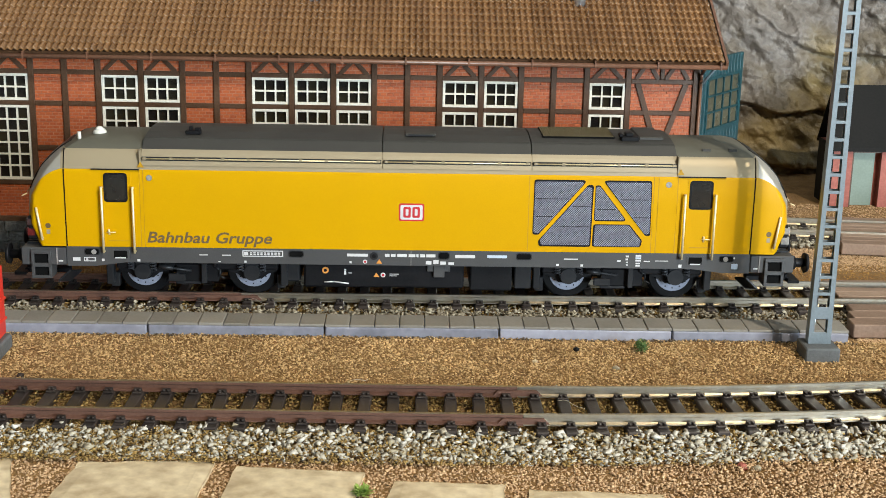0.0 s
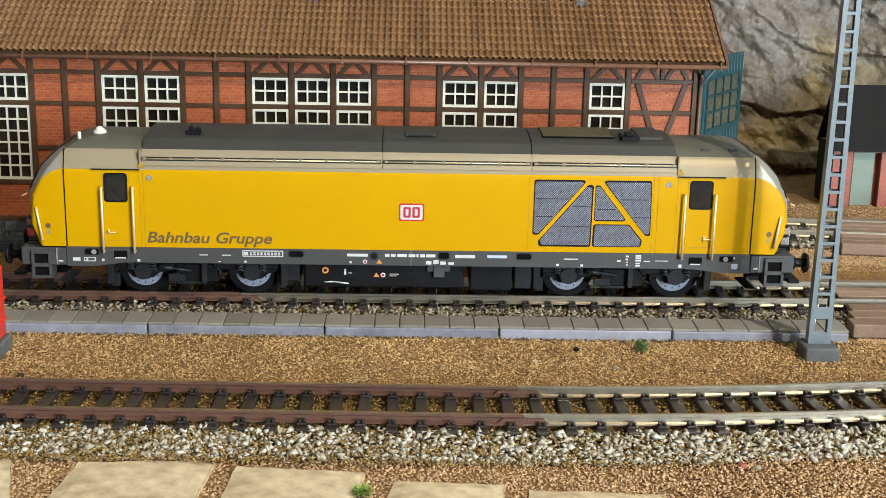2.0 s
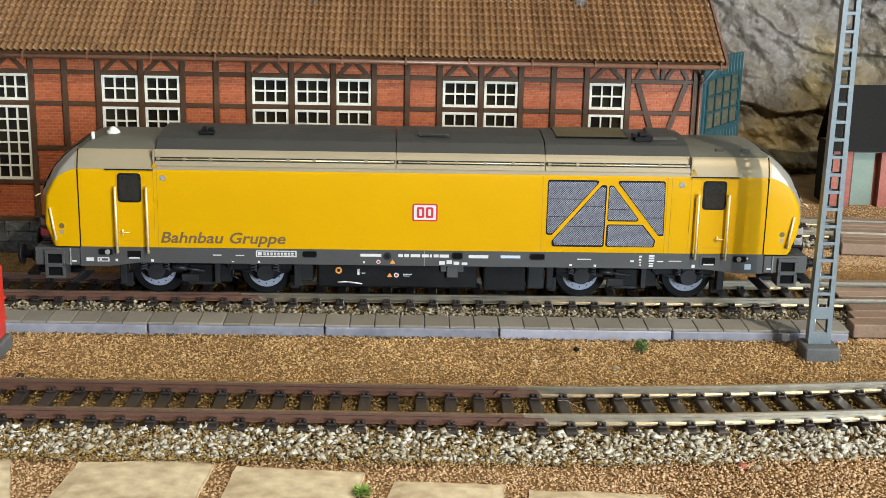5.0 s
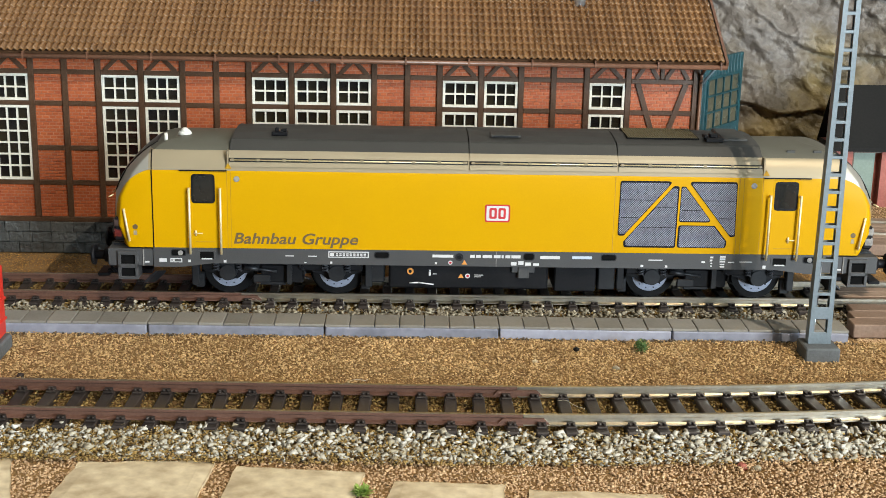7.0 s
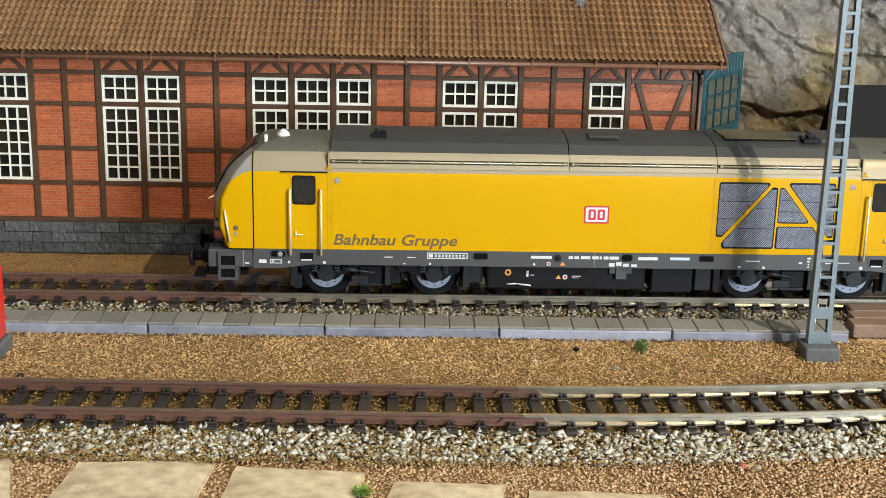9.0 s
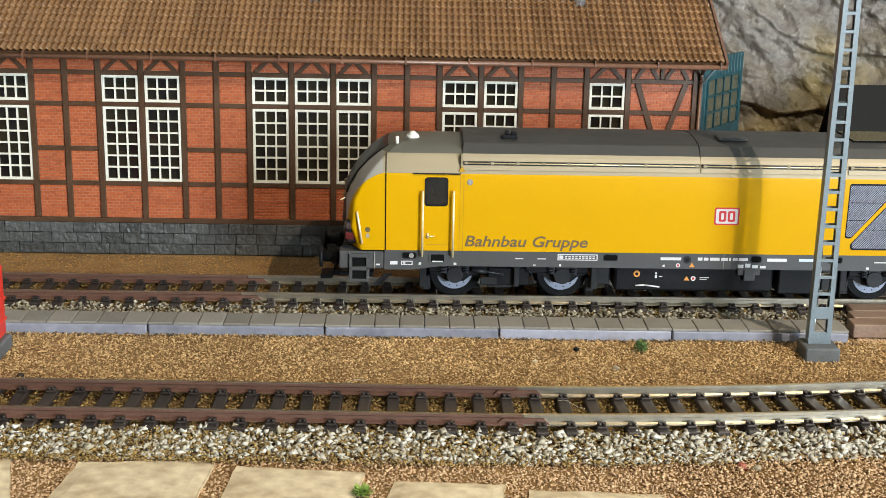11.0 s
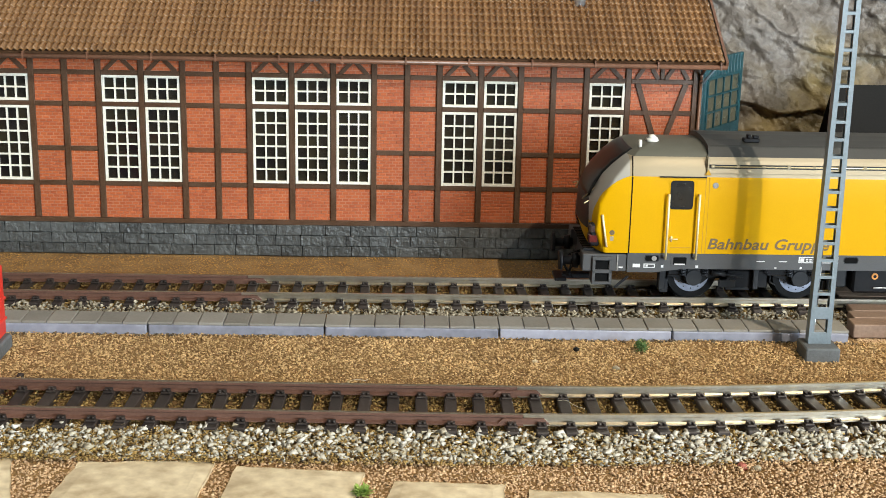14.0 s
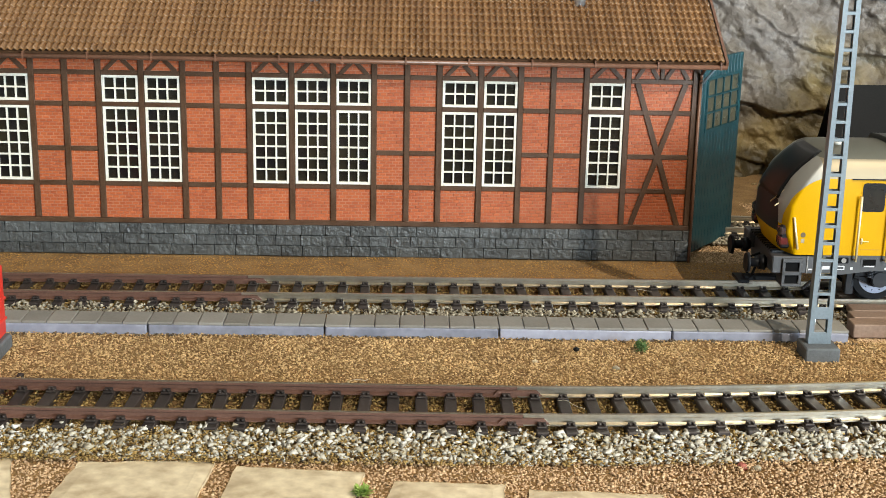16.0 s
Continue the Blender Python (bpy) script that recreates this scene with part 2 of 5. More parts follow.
M["stone"] = mat("grey_plinth_stone", (0.092, 0.096, 0.092), 0.34, 0, (0.044, 0.046, 0.044), 650, 160, bump=1.0, depth=0.9, per="object")
M["win_white"] = mat("white_window_paint", (0.80, 0.78, 0.70), 0.42, 0, (0.66, 0.62, 0.50), 1500, 80, bump=0.05)
M["pane"] = mat("dark_window_pane", (0.005, 0.005, 0.008), 0.1, 0, (0.024, 0.02, 0.011), 300, 25, bump=0.03, per="object")
M["tile"] = mat("brown_roof_tile", (0.25, 0.128, 0.051), 0.26, 0, (0.135, 0.064, 0.023), 1500, 60, bump=0.15, per="island")
M["tile_single"] = mat("brown_roof_tile_loose", (0.25, 0.128, 0.051), 0.26, 0, (0.135, 0.064, 0.023), 1500, 60, bump=0.15, per="object")
M["gutter"] = mat("brown_gutter", (0.19, 0.092, 0.055), 0.32, 0, (0.12, 0.058, 0.034), 1500, 90, bump=0.08)
M["teal"] = mat("teal_door_paint", (0.0065, 0.056, 0.068), 0.42, 0, (0.004, 0.034, 0.042), 1800, 110, bump=0.35)
M["rust"] = mat("rusty_rail_paint", (0.15, 0.074, 0.050), 0.5, 0.1, (0.095, 0.045, 0.030), 1500, 130, bump=0.25)
M["railhead"] = mat("rail_head_worn", (0.36, 0.31, 0.24), 0.35, 0.85, (0.2, 0.15, 0.10), 1500, 160, bump=0.1)
M["steel"] = mat("bright_rail_steel", (0.60, 0.55, 0.46), 0.36, 1.0, (0.5, 0.43, 0.32), 900, 150, bump=0.08)
M["sleeper"] = mat("dark_plastic_sleeper", (0.022, 0.017, 0.015), 0.45, 0, (0.052, 0.040, 0.034), 1300, 200, bump=0.4, spec=0.35, per="object")
M["ground"] = mat("brown_scatter_ground", (0.36, 0.21, 0.076), 0.95, 0, (0.16, 0.085, 0.029), 1700, 140, bump=1.0, depth=0.5)
M["grain"] = mat("brown_gravel_grain", (0.95, 0.66, 0.32), 0.8, 0, (0.21, 0.105, 0.033), 900, 60, bump=0.1, per="island")
M["moss"] = mat("mossy_ballast_grain", (0.50, 0.335, 0.11), 0.9, 0, (0.17, 0.10, 0.028), 900, 60, bump=0.1, per="island")
M["ballast"] = mat("pale_ballast_stone", (0.69, 0.67, 0.61), 0.75, 0, (0.29, 0.235, 0.13), 1100, 50, bump=0.2, per="island")
M["ballast_dark"] = mat("grey_ballast_stone", (0.62, 0.56, 0.43), 0.8, 0, (0.11, 0.085, 0.045), 1100, 50, bump=0.2, per="island")
M["kerb"] = mat("grey_kerb_stone", (0.39, 0.40, 0.48), 0.42, 0, (0.13, 0.14, 0.175), 420, 110, bump=0.6, per="object")
M["kerb_top"] = mat("warm_grey_paving", (0.28, 0.262, 0.23), 0.7, 0, (0.17, 0.158, 0.135), 1200, 110, bump=0.3, per="object")
M["slab"] = mat("buff_paving_slab", (0.84, 0.71, 0.48), 0.6, 0, (0.38, 0.27, 0.15), 260, 26, bump=0.35, depth=0.3)
M["mast"] = mat("grey_green_mast_paint", (0.205, 0.245, 0.27), 0.34, 0.15, (0.155, 0.188, 0.205), 1500, 120, bump=0.08)
M["concrete"] = mat("dark_concrete_base", (0.13, 0.14, 0.145), 0.75, 0, (0.09, 0.097, 0.10), 1500, 160, bump=0.7, depth=0.25)
M["plank"] = mat("weathered_plank", (0.38, 0.265, 0.19), 0.6, 0, (0.17, 0.105, 0.07), 1200, 90, bump=0.4, per="object")
M["rock"] = rock_material()
# tar of the hut roof; on its gable the same dark stands for shade
M["tar_and_shade"] = mat("dark_tar_and_shade", (0.011, 0.011, 0.0105), 0.8, 0, (0.017, 0.016, 0.015), 1200, 60, bump=0.2, spec=0.2)
M["red_plastic"] = mat("red_plastic", (0.62, 0.035, 0.02), 0.4, 0, (0.5, 0.025, 0.015), 1500, 90, bump=0.08)
M["pale_green"] = mat("pale_green_door_paint", (0.22, 0.28, 0.23), 0.6, 0, (0.17, 0.22, 0.18), 1200, 90, bump=0.1)
M["green"] = mat("green_foliage", (0.06, 0.13, 0.04), 0.8, 0, (0.10, 0.18, 0.04), 1200, 90, bump=0.1, per="island")
M["plaster"] = mat("room_plaster", (0.62, 0.60, 0.56), 0.9, 0, (0.56, 0.54, 0.5), 60, 3, bump=0.1)
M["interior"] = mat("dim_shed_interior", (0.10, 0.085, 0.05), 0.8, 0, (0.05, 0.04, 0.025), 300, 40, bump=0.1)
# ---- the room round the layout ----
def room():
    structure("room_floor", boxes((-1900, 1900, -2200, 1300, -960, -900)), M["plank"], "brown wooden room floor under the layout")
    tagged(link("ceiling", boxes((-1900, 1900, -2200, 1300, 1600, 1660)), M["plaster"]), "pale plaster ceiling of the room", "", "", "structure")
    structure("wall_north", boxes((-1900, 1900, 1300, 1360, -900, 1600)), M["plaster"], "pale plaster wall of the room")
    structure("wall_west", boxes((-1960, -1900, -2200, 1300, -900, 1600)), M["plaster"], "pale plaster wall of the room")
    structure("wall_east", boxes((1900, 1960, -2200, 1300, -900, 1600)), M["plaster"], "pale plaster wall of the room")
    structure("wall_south", boxes((-1900, 1080, -2200, -2140, -900, 1600), (1880, 1900, -2200, -2140, -900, 1600),
                                  (1080, 1880, -2200, -2140, -900, -80), (1080, 1880, -2200, -2140, 840, 1600)), M["plaster"], "pale plaster wall with a window opening")


GROUND = -5.2


def ground_z(x, y):
    return GROUND + 0.45 * noise.noise((x * 0.03, y * 0.03, 0))


def ground():
    bm = bmesh.new()
    nx, ny = 180, 110
    x = np.linspace(-420, 520, nx)
    y = np.linspace(-190, 330, ny)
    rows = [[bm.verts.new((a, b, ground_z(a, b))) for a in x] for b in y]
    for j in range(ny - 1):
        for i in range(nx - 1):
            bm.faces.new((rows[j][i], rows[j][i + 1], rows[j + 1][i + 1], rows[j + 1][i]))
    structure("ground", bm, M["ground"], "brown scattered earth ground of the layout", True)
    table = thing("layout_table", "plain wooden table frame carrying the layout", "table")
    for x in (-390, 490):
        for y in (-165, 305):
            part("leg", boxes((x - 25, x + 25, y - 20, y + 20, -900, -30), bevel=2), M["plank"], table)
    for y in (-165, 305):
        part("rail", boxes((-365, 465, y - 15, y + 15, -110, -30), bevel=2), M["plank"], table)
    structure("baseboard", boxes((-420, 520, -190, 330, -30, -8)), M["plank"], "wooden baseboard under the scenery")


def rock_wall():
    """A sculpted cliff that closes the layout behind."""
    bm = bmesh.new()
    xs = [-420 + 10 * i for i in range(49)] + [70 + 0.62 * i for i in range(320)] + [270 + 10 * i for i in range(26)]
    nx, nz = len(xs), 210
    rows = []
    for j in range(nz):
        z = -8 + 130 * j / (nz - 21) if j < nz - 20 else 122 + 5.5 * (j - nz + 20)
        row = []
        for i in range(nx):
            x = xs[i]
            warp = 16 * noise.noise((x * 0.014, 3.1, z * 0.016)) + 5 * noise.noise((x * 0.05, 9.1, z * 0.05))
            lean = 0.18 + 0.4 * min(1, max(0, (z - 45) / 40))
            ph = (z + lean * (x - 150) + warp) / 31.0
            ph -= math.floor(ph)
            ledge = (1 - ph) ** 1.4 * min(1, ph / 0.055)
            depth = 11.0 * max(0.12, 0.55 + 0.9 * noise.noise((x * 0.011 + 4, 1.2, z * 0.02)))
            bulge = 9 * noise.noise((x * 0.017, 5.5, z * 0.02 + 0.006 * x)) + 2.6 * noise.noise((x * 0.07, 2.2, z * 0.09 + 0.03 * x))
            f = noise.hetero_terrain(Vector((x * 0.09, 7.7, z * 0.13 + 0.05 * x)), 0.9, 2.1, 6, 0.6)
            row.append(bm.verts.new((x, 193 + 0.38 * max(z, 0) - depth * ledge - bulge - 2.3 * f - 1.6 * noise.ridged_multi_fractal(Vector((x * 0.05 + 3, 1.0, z * 0.06 + 0.03 * x)), 0.8, 2.1, 5, 1.0, 2.0), z)))
        rows.append(row)
    for j in range(nz - 1):
        for i in range(nx - 1):
            bm.faces.new((rows[j][i], rows[j][i + 1], rows[j + 1][i + 1], rows[j + 1][i]))
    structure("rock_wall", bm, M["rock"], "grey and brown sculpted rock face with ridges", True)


M["brick_single"] = mat("red_brick_piece", (0.46, 0.115, 0.034), 0.45, 0, (0.33, 0.07, 0.022), 1500, 90, bump=0.25, per="object")


# ---- the half-timbered engine shed ----
YB = 49.6
POSTS = [-163, -149.5, -136, -122.4, -111.7, -101, -87.3, -74, -63.2, -52.8, -39.1, -25.7, -12.5, -1.8, 8.6, 22, 34.9, 45.4, 56.1, 69.6, 91.4]
KINDS = "BWWBBWWBBWWWBBWWBBWX"
Z_PLINTH, Z_SILL, Z_LOW, Z_MID, Z_HIGH, Z_TOP, Z_PLATE = 5.6, 6.4, 18.7, 30.2, 44.8, 55.0, 61.5


BRICKS, BRICK_MESH = [], {}


def lone_brick(parent, x, p, z, w, h):
    """A single full brick as a piece of its own."""
    key = round(h, 3)
    if key not in BRICK_MESH:
        bm = boxes((-w / 2, w / 2, 0, 0.22, -h / 2, h / 2), bevel=0.08)
        bmesh.ops.scale(bm, vec=(MM,) * 3, verts=bm.verts)
        BRICK_MESH[key] = bpy.data.meshes.new("brick")
        bm.to_mesh(BRICK_MESH[key])
        bm.free()
        BRICK_MESH[key].materials.append(M["brick_single"])
    ob = new("brick", BRICK_MESH[key])
    ob.parent, ob.location = parent, (x * MM, p * MM, z * MM)
    BRICKS.append(ob)


def brick_panel(parent, x0, x1, z0, z1, single=False):
    """Mortar board with proud bricks in running bond."""
    cw, ch, gap = 2.1, 1.05, 0.2
    bm = boxes((x0, x1, YB + 0.17, YB + 1.6, z0, z1))
    for f in bm.faces:
        f.material_index = 1
    rows = max(1, round((z1 - z0) / ch))
    h = (z1 - z0) / rows
    verts, faces = [], []
    for r in range(rows):
        a = x0 - (cw / 2 if r % 2 else 0)
        while a < x1:
            l, rr = max(a + gap / 2, x0), min(a + cw - gap / 2, x1)
            a += cw
            if rr - l < 0.2:
                continue
            b, t = z0 + r * h + gap / 2, z0 + (r + 1) * h - gap / 2
            p = YB + random.uniform(-0.05, 0.05)
            c = 0.1
            if single and abs(rr - l - (cw - gap)) < 1e-6 and len(BRICKS) < 300:
                lone_brick(parent, (l + rr) / 2, p, (b + t) / 2, cw - gap, h - gap)
                continue
            vs = [bm.verts.new(v) for v in ((l, YB + 0.2, b), (rr, YB + 0.2, b), (rr, YB + 0.2, t), (l, YB + 0.2, t),
                                            (l + c, p, b + c), (rr - c, p, b + c), (rr - c, p, t - c), (l + c, p, t - c))]
            for q in ((4, 5, 6, 7), (0, 1, 5, 4), (1, 2, 6, 5), (2, 3, 7, 6), (3, 0, 4, 7)):
                bm.faces.new([vs[k] for k in q])
    return part("brick_infill", bm, [M["brick"], M["mortar"]], parent)


def shed_window(parent, x0, x1, z0, z1, cols, rows):
    w = new("window")
    w.parent = parent
    f, mnt = 0.85, 0.5
    bm = bmesh.new()
    for r in ((x0, x0 + f, z0, z1), (x1 - f, x1, z0, z1), (x0 + f, x1 - f, z0, z0 + f), (x0 + f, x1 - f, z1 - f, z1)):
        box(bm, r[0], r[1], YB - 0.25, YB + 0.9, r[2], r[3], bevel=0.1)
    cw, ch = (x1 - x0 - 2 * f) / cols, (z1 - z0 - 2 * f) / rows
    for i in range(1, cols):
        a = x0 + f + i * cw
        box(bm, a - mnt / 2, a + mnt / 2, YB - 0.05, YB + 0.75, z0 + f, z1 - f)
    for i in range(1, rows):
        a = z0 + f + i * ch
        box(bm, x0 + f, x1 - f, YB + 0.0, YB + 0.7, a - mnt / 2, a + mnt / 2)
    part("window_frame", bm, M["win_white"], w)
    key = (round(cw, 2), round(ch, 2))
    if key not in PANES:
        pm = boxes((-cw / 2, cw / 2, 0, 0.2, -ch / 2, ch / 2))
        bmesh.ops.scale(pm, vec=(MM,) * 3, verts=pm.verts)
        PANES[key] = bpy.data.meshes.new("pane")
        pm.to_mesh(PANES[key])
        pm.free()
        PANES[key].materials.append(M["pane"])
    for i in range(cols):
        for j in range(rows):
            p = new("pane", PANES[key])
            p.parent = w
            p.location = ((x0 + f + (i + 0.5) * cw) * MM, (YB + 0.72) * MM, (z0 + f + (j + 0.5) * ch) * MM)
            p.rotation_euler = (random.uniform(-0.01, 0.01), 0, random.uniform(-0.015, 0.015))


PANES = {}


def post(parent, name, x0, x1, z0, z1, proud=0.55):
    bm = boxes((x0, x1, YB - proud, YB + 0.6, z0, z1), bevel=0.14)
    return part(name, bm, M["timber"], parent)


def brace(parent, xa, za, xb, zb, w=1.5, proud=0.5):
    d = Vector((xb - xa, zb - za)).normalized() * w / 2
    n = (-d.y, d.x)
    bm = prism(bmesh.new(), [(xa + n[0], za + n[1]), (xa - n[0], za - n[1]), (xb - n[0], zb - n[1]), (xb + n[0], zb + n[1])], YB - proud, YB + 0.5)
    return part("brace", bm, M["timber"], parent)


def engine_shed():
    shed = thing("engine_shed", "half-timbered red brick engine shed with brown tiled roof", "building")
    hw = 0.9
    for i, x in enumerate(POSTS):
        a, b = (x - hw, x + hw) if i < len(POSTS) - 1 else (x - hw, x + hw + 0.4)
        post(shed, "post", a, b, Z_SILL + 0.8, Z_PLATE, 0.62)
    x_l, x_r = POSTS[0] - hw, POSTS[-1] + hw + 0.4
    post(shed, "sill_beam", x_l, x_r, Z_SILL - 0.8, Z_SILL + 0.8, 0.8)
    post(shed, "wall_plate", x_l, x_r, Z_PLATE, Z_PLATE + 1.6, 0.7)
    for i, k in enumerate(KINDS):
        a, b = POSTS[i] + hw, POSTS[i + 1] - hw
        for z in (Z_LOW, Z_HIGH, Z_TOP) + ((Z_MID,) if k in "BX" else ()):
            post(shed, "rail", a, b, z - 0.75, z + 0.75, 0.4)
        brick_panel(shed, a, b, Z_SILL + 0.8, Z_LOW - 0.75, a > 20)
        brick_panel(shed, a, b, Z_TOP + 0.75, Z_PLATE)
        if k == "W":
            shed_window(shed, a + 0.1, b - 0.1, Z_LOW + 0.78, Z_HIGH - 0.78, 3, 6)
            shed_window(shed, a + 0.1, b - 0.1, Z_HIGH + 0.78, Z_TOP - 0.78, 3, 2)
            c = (a + b) / 2
            brace(shed, a + 1.2, Z_TOP + 0.6, c + 0.3, Z_PLATE - 0.9, 1.3)
            brace(shed, b - 1.2, Z_TOP + 0.6, c - 0.3, Z_PLATE - 0.9, 1.3, 0.46)
        else:
            brick_panel(shed, a, b, Z_LOW + 0.75, Z_MID - 0.75)
            brick_panel(shed, a, b, Z_MID + 0.75, Z_HIGH - 0.75)
            brick_panel(shed, a, b, Z_HIGH + 0.75, Z_TOP - 0.75)
        if k == "X":
            brace(shed, a + 2.2, Z_SILL + 0.8, b - 2.2, Z_TOP - 0.7, 1.7)
            brace(shed, b - 2.2, Z_SILL + 0.8, a + 2.2, Z_TOP - 0.7, 1.7, 0.46)
            for c, s in ((a + 5.2, 3.6), (b - 5.2, 3.6)):
                brace(shed, c - s, Z_TOP + 0.8, c, Z_PLATE, 1.3)
                brace(shed, c + s, Z_TOP + 0.8, c, Z_PLATE, 1.3, 0.46)
            post(shed, "post", (a + b) / 2 - 0.7, (a + b) / 2 + 0.7, Z_TOP + 0.75, Z_PLATE, 0.5)
    # stone plinth: three courses of rough blocks before a core
    part("plinth_core", boxes((x_l, x_r, YB + 0.4, YB + 3, GROUND - 1, Z_SILL - 0.8)), M["stone"], shed)
    ch = (Z_SILL - 0.8 - (GROUND + 0.2)) / 3
    for r in range(3):
        a = x_l - (r % 2) * 3.5
        z0 = GROUND + 0.2 + r * ch
        while a < x_r:
            w = random.uniform(6.2, 8.4)
            l, e = max(a, x_l), min(a + w, x_r)
            a += w
            if e - l < 0.8:
                continue
            bm = boxes((l + 0.05, e - 0.05, YB - 1.0 + random.uniform(-0.12, 0.12), YB + 0.5, z0 + 0.05, z0 + ch - 0.05), bevel=0.2)
            part("stone_block", bm, M["stone"], shed)
    # remaining walls, floor inside
    yb2 = YB + 73
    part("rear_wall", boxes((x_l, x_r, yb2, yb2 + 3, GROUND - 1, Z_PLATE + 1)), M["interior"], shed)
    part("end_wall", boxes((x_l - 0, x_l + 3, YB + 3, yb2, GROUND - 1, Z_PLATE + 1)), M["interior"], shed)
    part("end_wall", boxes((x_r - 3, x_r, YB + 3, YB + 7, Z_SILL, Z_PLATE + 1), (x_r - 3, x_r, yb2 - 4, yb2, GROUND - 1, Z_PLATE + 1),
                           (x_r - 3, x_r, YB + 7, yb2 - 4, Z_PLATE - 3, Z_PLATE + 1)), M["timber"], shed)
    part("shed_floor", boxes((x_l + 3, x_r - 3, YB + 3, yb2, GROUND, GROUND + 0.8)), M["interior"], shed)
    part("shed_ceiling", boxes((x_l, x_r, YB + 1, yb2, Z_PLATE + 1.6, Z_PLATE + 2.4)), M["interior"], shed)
    shed_roof(shed, x_l - 4, x_r + 6.6)
    shed_door(shed, x_r)
    # down pipe at the corner and its bend to the gutter
    bm = bmesh.new()
    tube(bm, [(x_r + 0.2, YB - 1.2, GROUND), (x_r + 0.2, YB - 1.2, 56), (x_r + 0.2, YB - 2.0, 58), (x_r + 0.4, YB - 7.8, 61.4)], 0.55)
    part("downpipe", bm, M["gutter"], shed, "thin brown rain downpipe")
    bm = bmesh.new()
    tube(bm, [(x_r + 0.4, YB - 2.6, 60.3), (x_r + 6.0, YB - 2.6, 62.2)], 0.42)
    tube(bm, [(x_r + 0.4, YB - 2.6, 55.0), (x_r + 6.0, YB - 2.6, 62.0)], 0.42)
    part("eave_bracket", bm, M["mast"], shed)


ROOF_Y, ROOF_Z, PITCH = YB - 8.0, 62.5, math.radians(28.3)


def shed_roof(shed, x0, x1):
    run = YB + 36.5 - ROOF_Y
    length = run / math.cos(PITCH)
    up, out = Vector((0, math.cos(PITCH), math.sin(PITCH))), Vector((0, -math.sin(PITCH), math.cos(PITCH)))

    def on(x, s, h):
        return Vector((x, ROOF_Y, ROOF_Z)) + up * s + out * h

    bm = bmesh.new()
    for s0, s1, h0, h1 in ((0, length, -1.1, -0.25),):
        a = [bm.verts.new(on(x, s, h)) for h in (h0, h1) for x, s in ((x0, s0), (x1, s0), (x1, s1), (x0, s1))]
        for q in ((0, 1, 2, 3), (7, 6, 5, 4), (0, 4, 5, 1), (1, 5, 6, 2), (2, 6, 7, 3), (3, 7, 4, 0)):
            bm.faces.new([a[k] for k in q])
    bmesh.ops.recalc_face_normals(bm, faces=bm.faces)
    part("roof_board", bm, M["timber"], shed)
    # the far slope, plain
    bm = bmesh.new()
    ridge = on(0, length, 0)
    a = [bm.verts.new(v) for v in ((x0, ridge.y, ridge.z), (x1, ridge.y, ridge.z), (x1, ridge.y + run, ROOF_Z), (x0, ridge.y + run, ROOF_Z),
                                   (x0, ridge.y, ridge.z - 1), (x1, ridge.y, ridge.z - 1), (x1, ridge.y + run, ROOF_Z - 1), (x0, ridge.y + run, ROOF_Z - 1))]
    for q in ((0, 1, 2, 3), (7, 6, 5, 4), (0, 4, 5, 1), (1, 5, 6, 2), (2, 6, 7, 3), (3, 7, 4, 0)):
        bm.faces.new([a[k] for k in q])
    bmesh.ops.recalc_face_normals(bm, faces=bm.faces)
    part("rear_slope", bm, M["tile"], shed)
    tw, tl = 2.0, 3.9
    prof = [(0.0, -0.06), (0.16, 0.42), (0.32, 0.62), (0.48, 0.46), (0.64, 0.0), (0.82, -0.16), (1.0, -0.06)]

    def tile(bm, x, s):
        rows = []
        for ds, h in ((-0.12, 0.1), (-0.15, 0.62), (0.12, 0.86), (0.55, 0.78), (tl + 0.1, 0.06)):
            rows.append([bm.verts.new(on(x + u * tw, s + ds, h + w)) for u, w in prof])
        for r0, r1 in zip(rows[:-1], rows[1:]):
            for k in range(len(prof) - 1):
                f = bm.faces.new((r0[k], r0[k + 1], r1[k + 1], r1[k]))
                f.smooth = True

    n = int((x1 - x0 - 0.8) / tw)
    for r in range(int(length / tl)):
        if r < 2:
            if r == 0:
                bm = bmesh.new()
                tile(bm, 0, 0)
                bmesh.ops.scale(bm, vec=(MM,) * 3, verts=bm.verts)
                me = bpy.data.meshes.new("roof_tile")
                off = on(0, 0, 0) * MM
                for v in bm.verts:
                    v.co -= off
                bm.to_mesh(me)
                bm.free()
                me.materials.append(M["tile_single"])
            for i in range(n):
                ob = new("roof_tile", me)
                ob.parent = shed
                ob.location = on(x0 + 0.4 + i * tw, r * tl + 0.2, random.uniform(0, 0.06)) * MM
            continue
        bm = bmesh.new()
        for i in range(n):
            tile(bm, x0 + 0.4 + i * tw, r * tl + 0.2 + random.uniform(-0.05, 0.05))
        tagged(part("tile_course", bm, M["tile"], shed), kind="stuff")
    # gutter, verge boards, roof vents
    bm = bmesh.new()
    cyl(bm, (x0, ROOF_Y - 0.6, ROOF_Z - 1.5), (x1, ROOF_Y - 0.6, ROOF_Z - 1.5), 0.75, seg=12)
    for i in range(14):
        x = x0 + 6 + i * (x1 - x0 - 8) / 13
        box(bm, x - 0.25, x + 0.25, ROOF_Y - 1.42, ROOF_Y + 0.6, ROOF_Z - 2.3, ROOF_Z + 0.1)
    part("gutter", bm, M["gutter"], shed, "brown half-round gutter along the eaves")
    bm = bmesh.new()
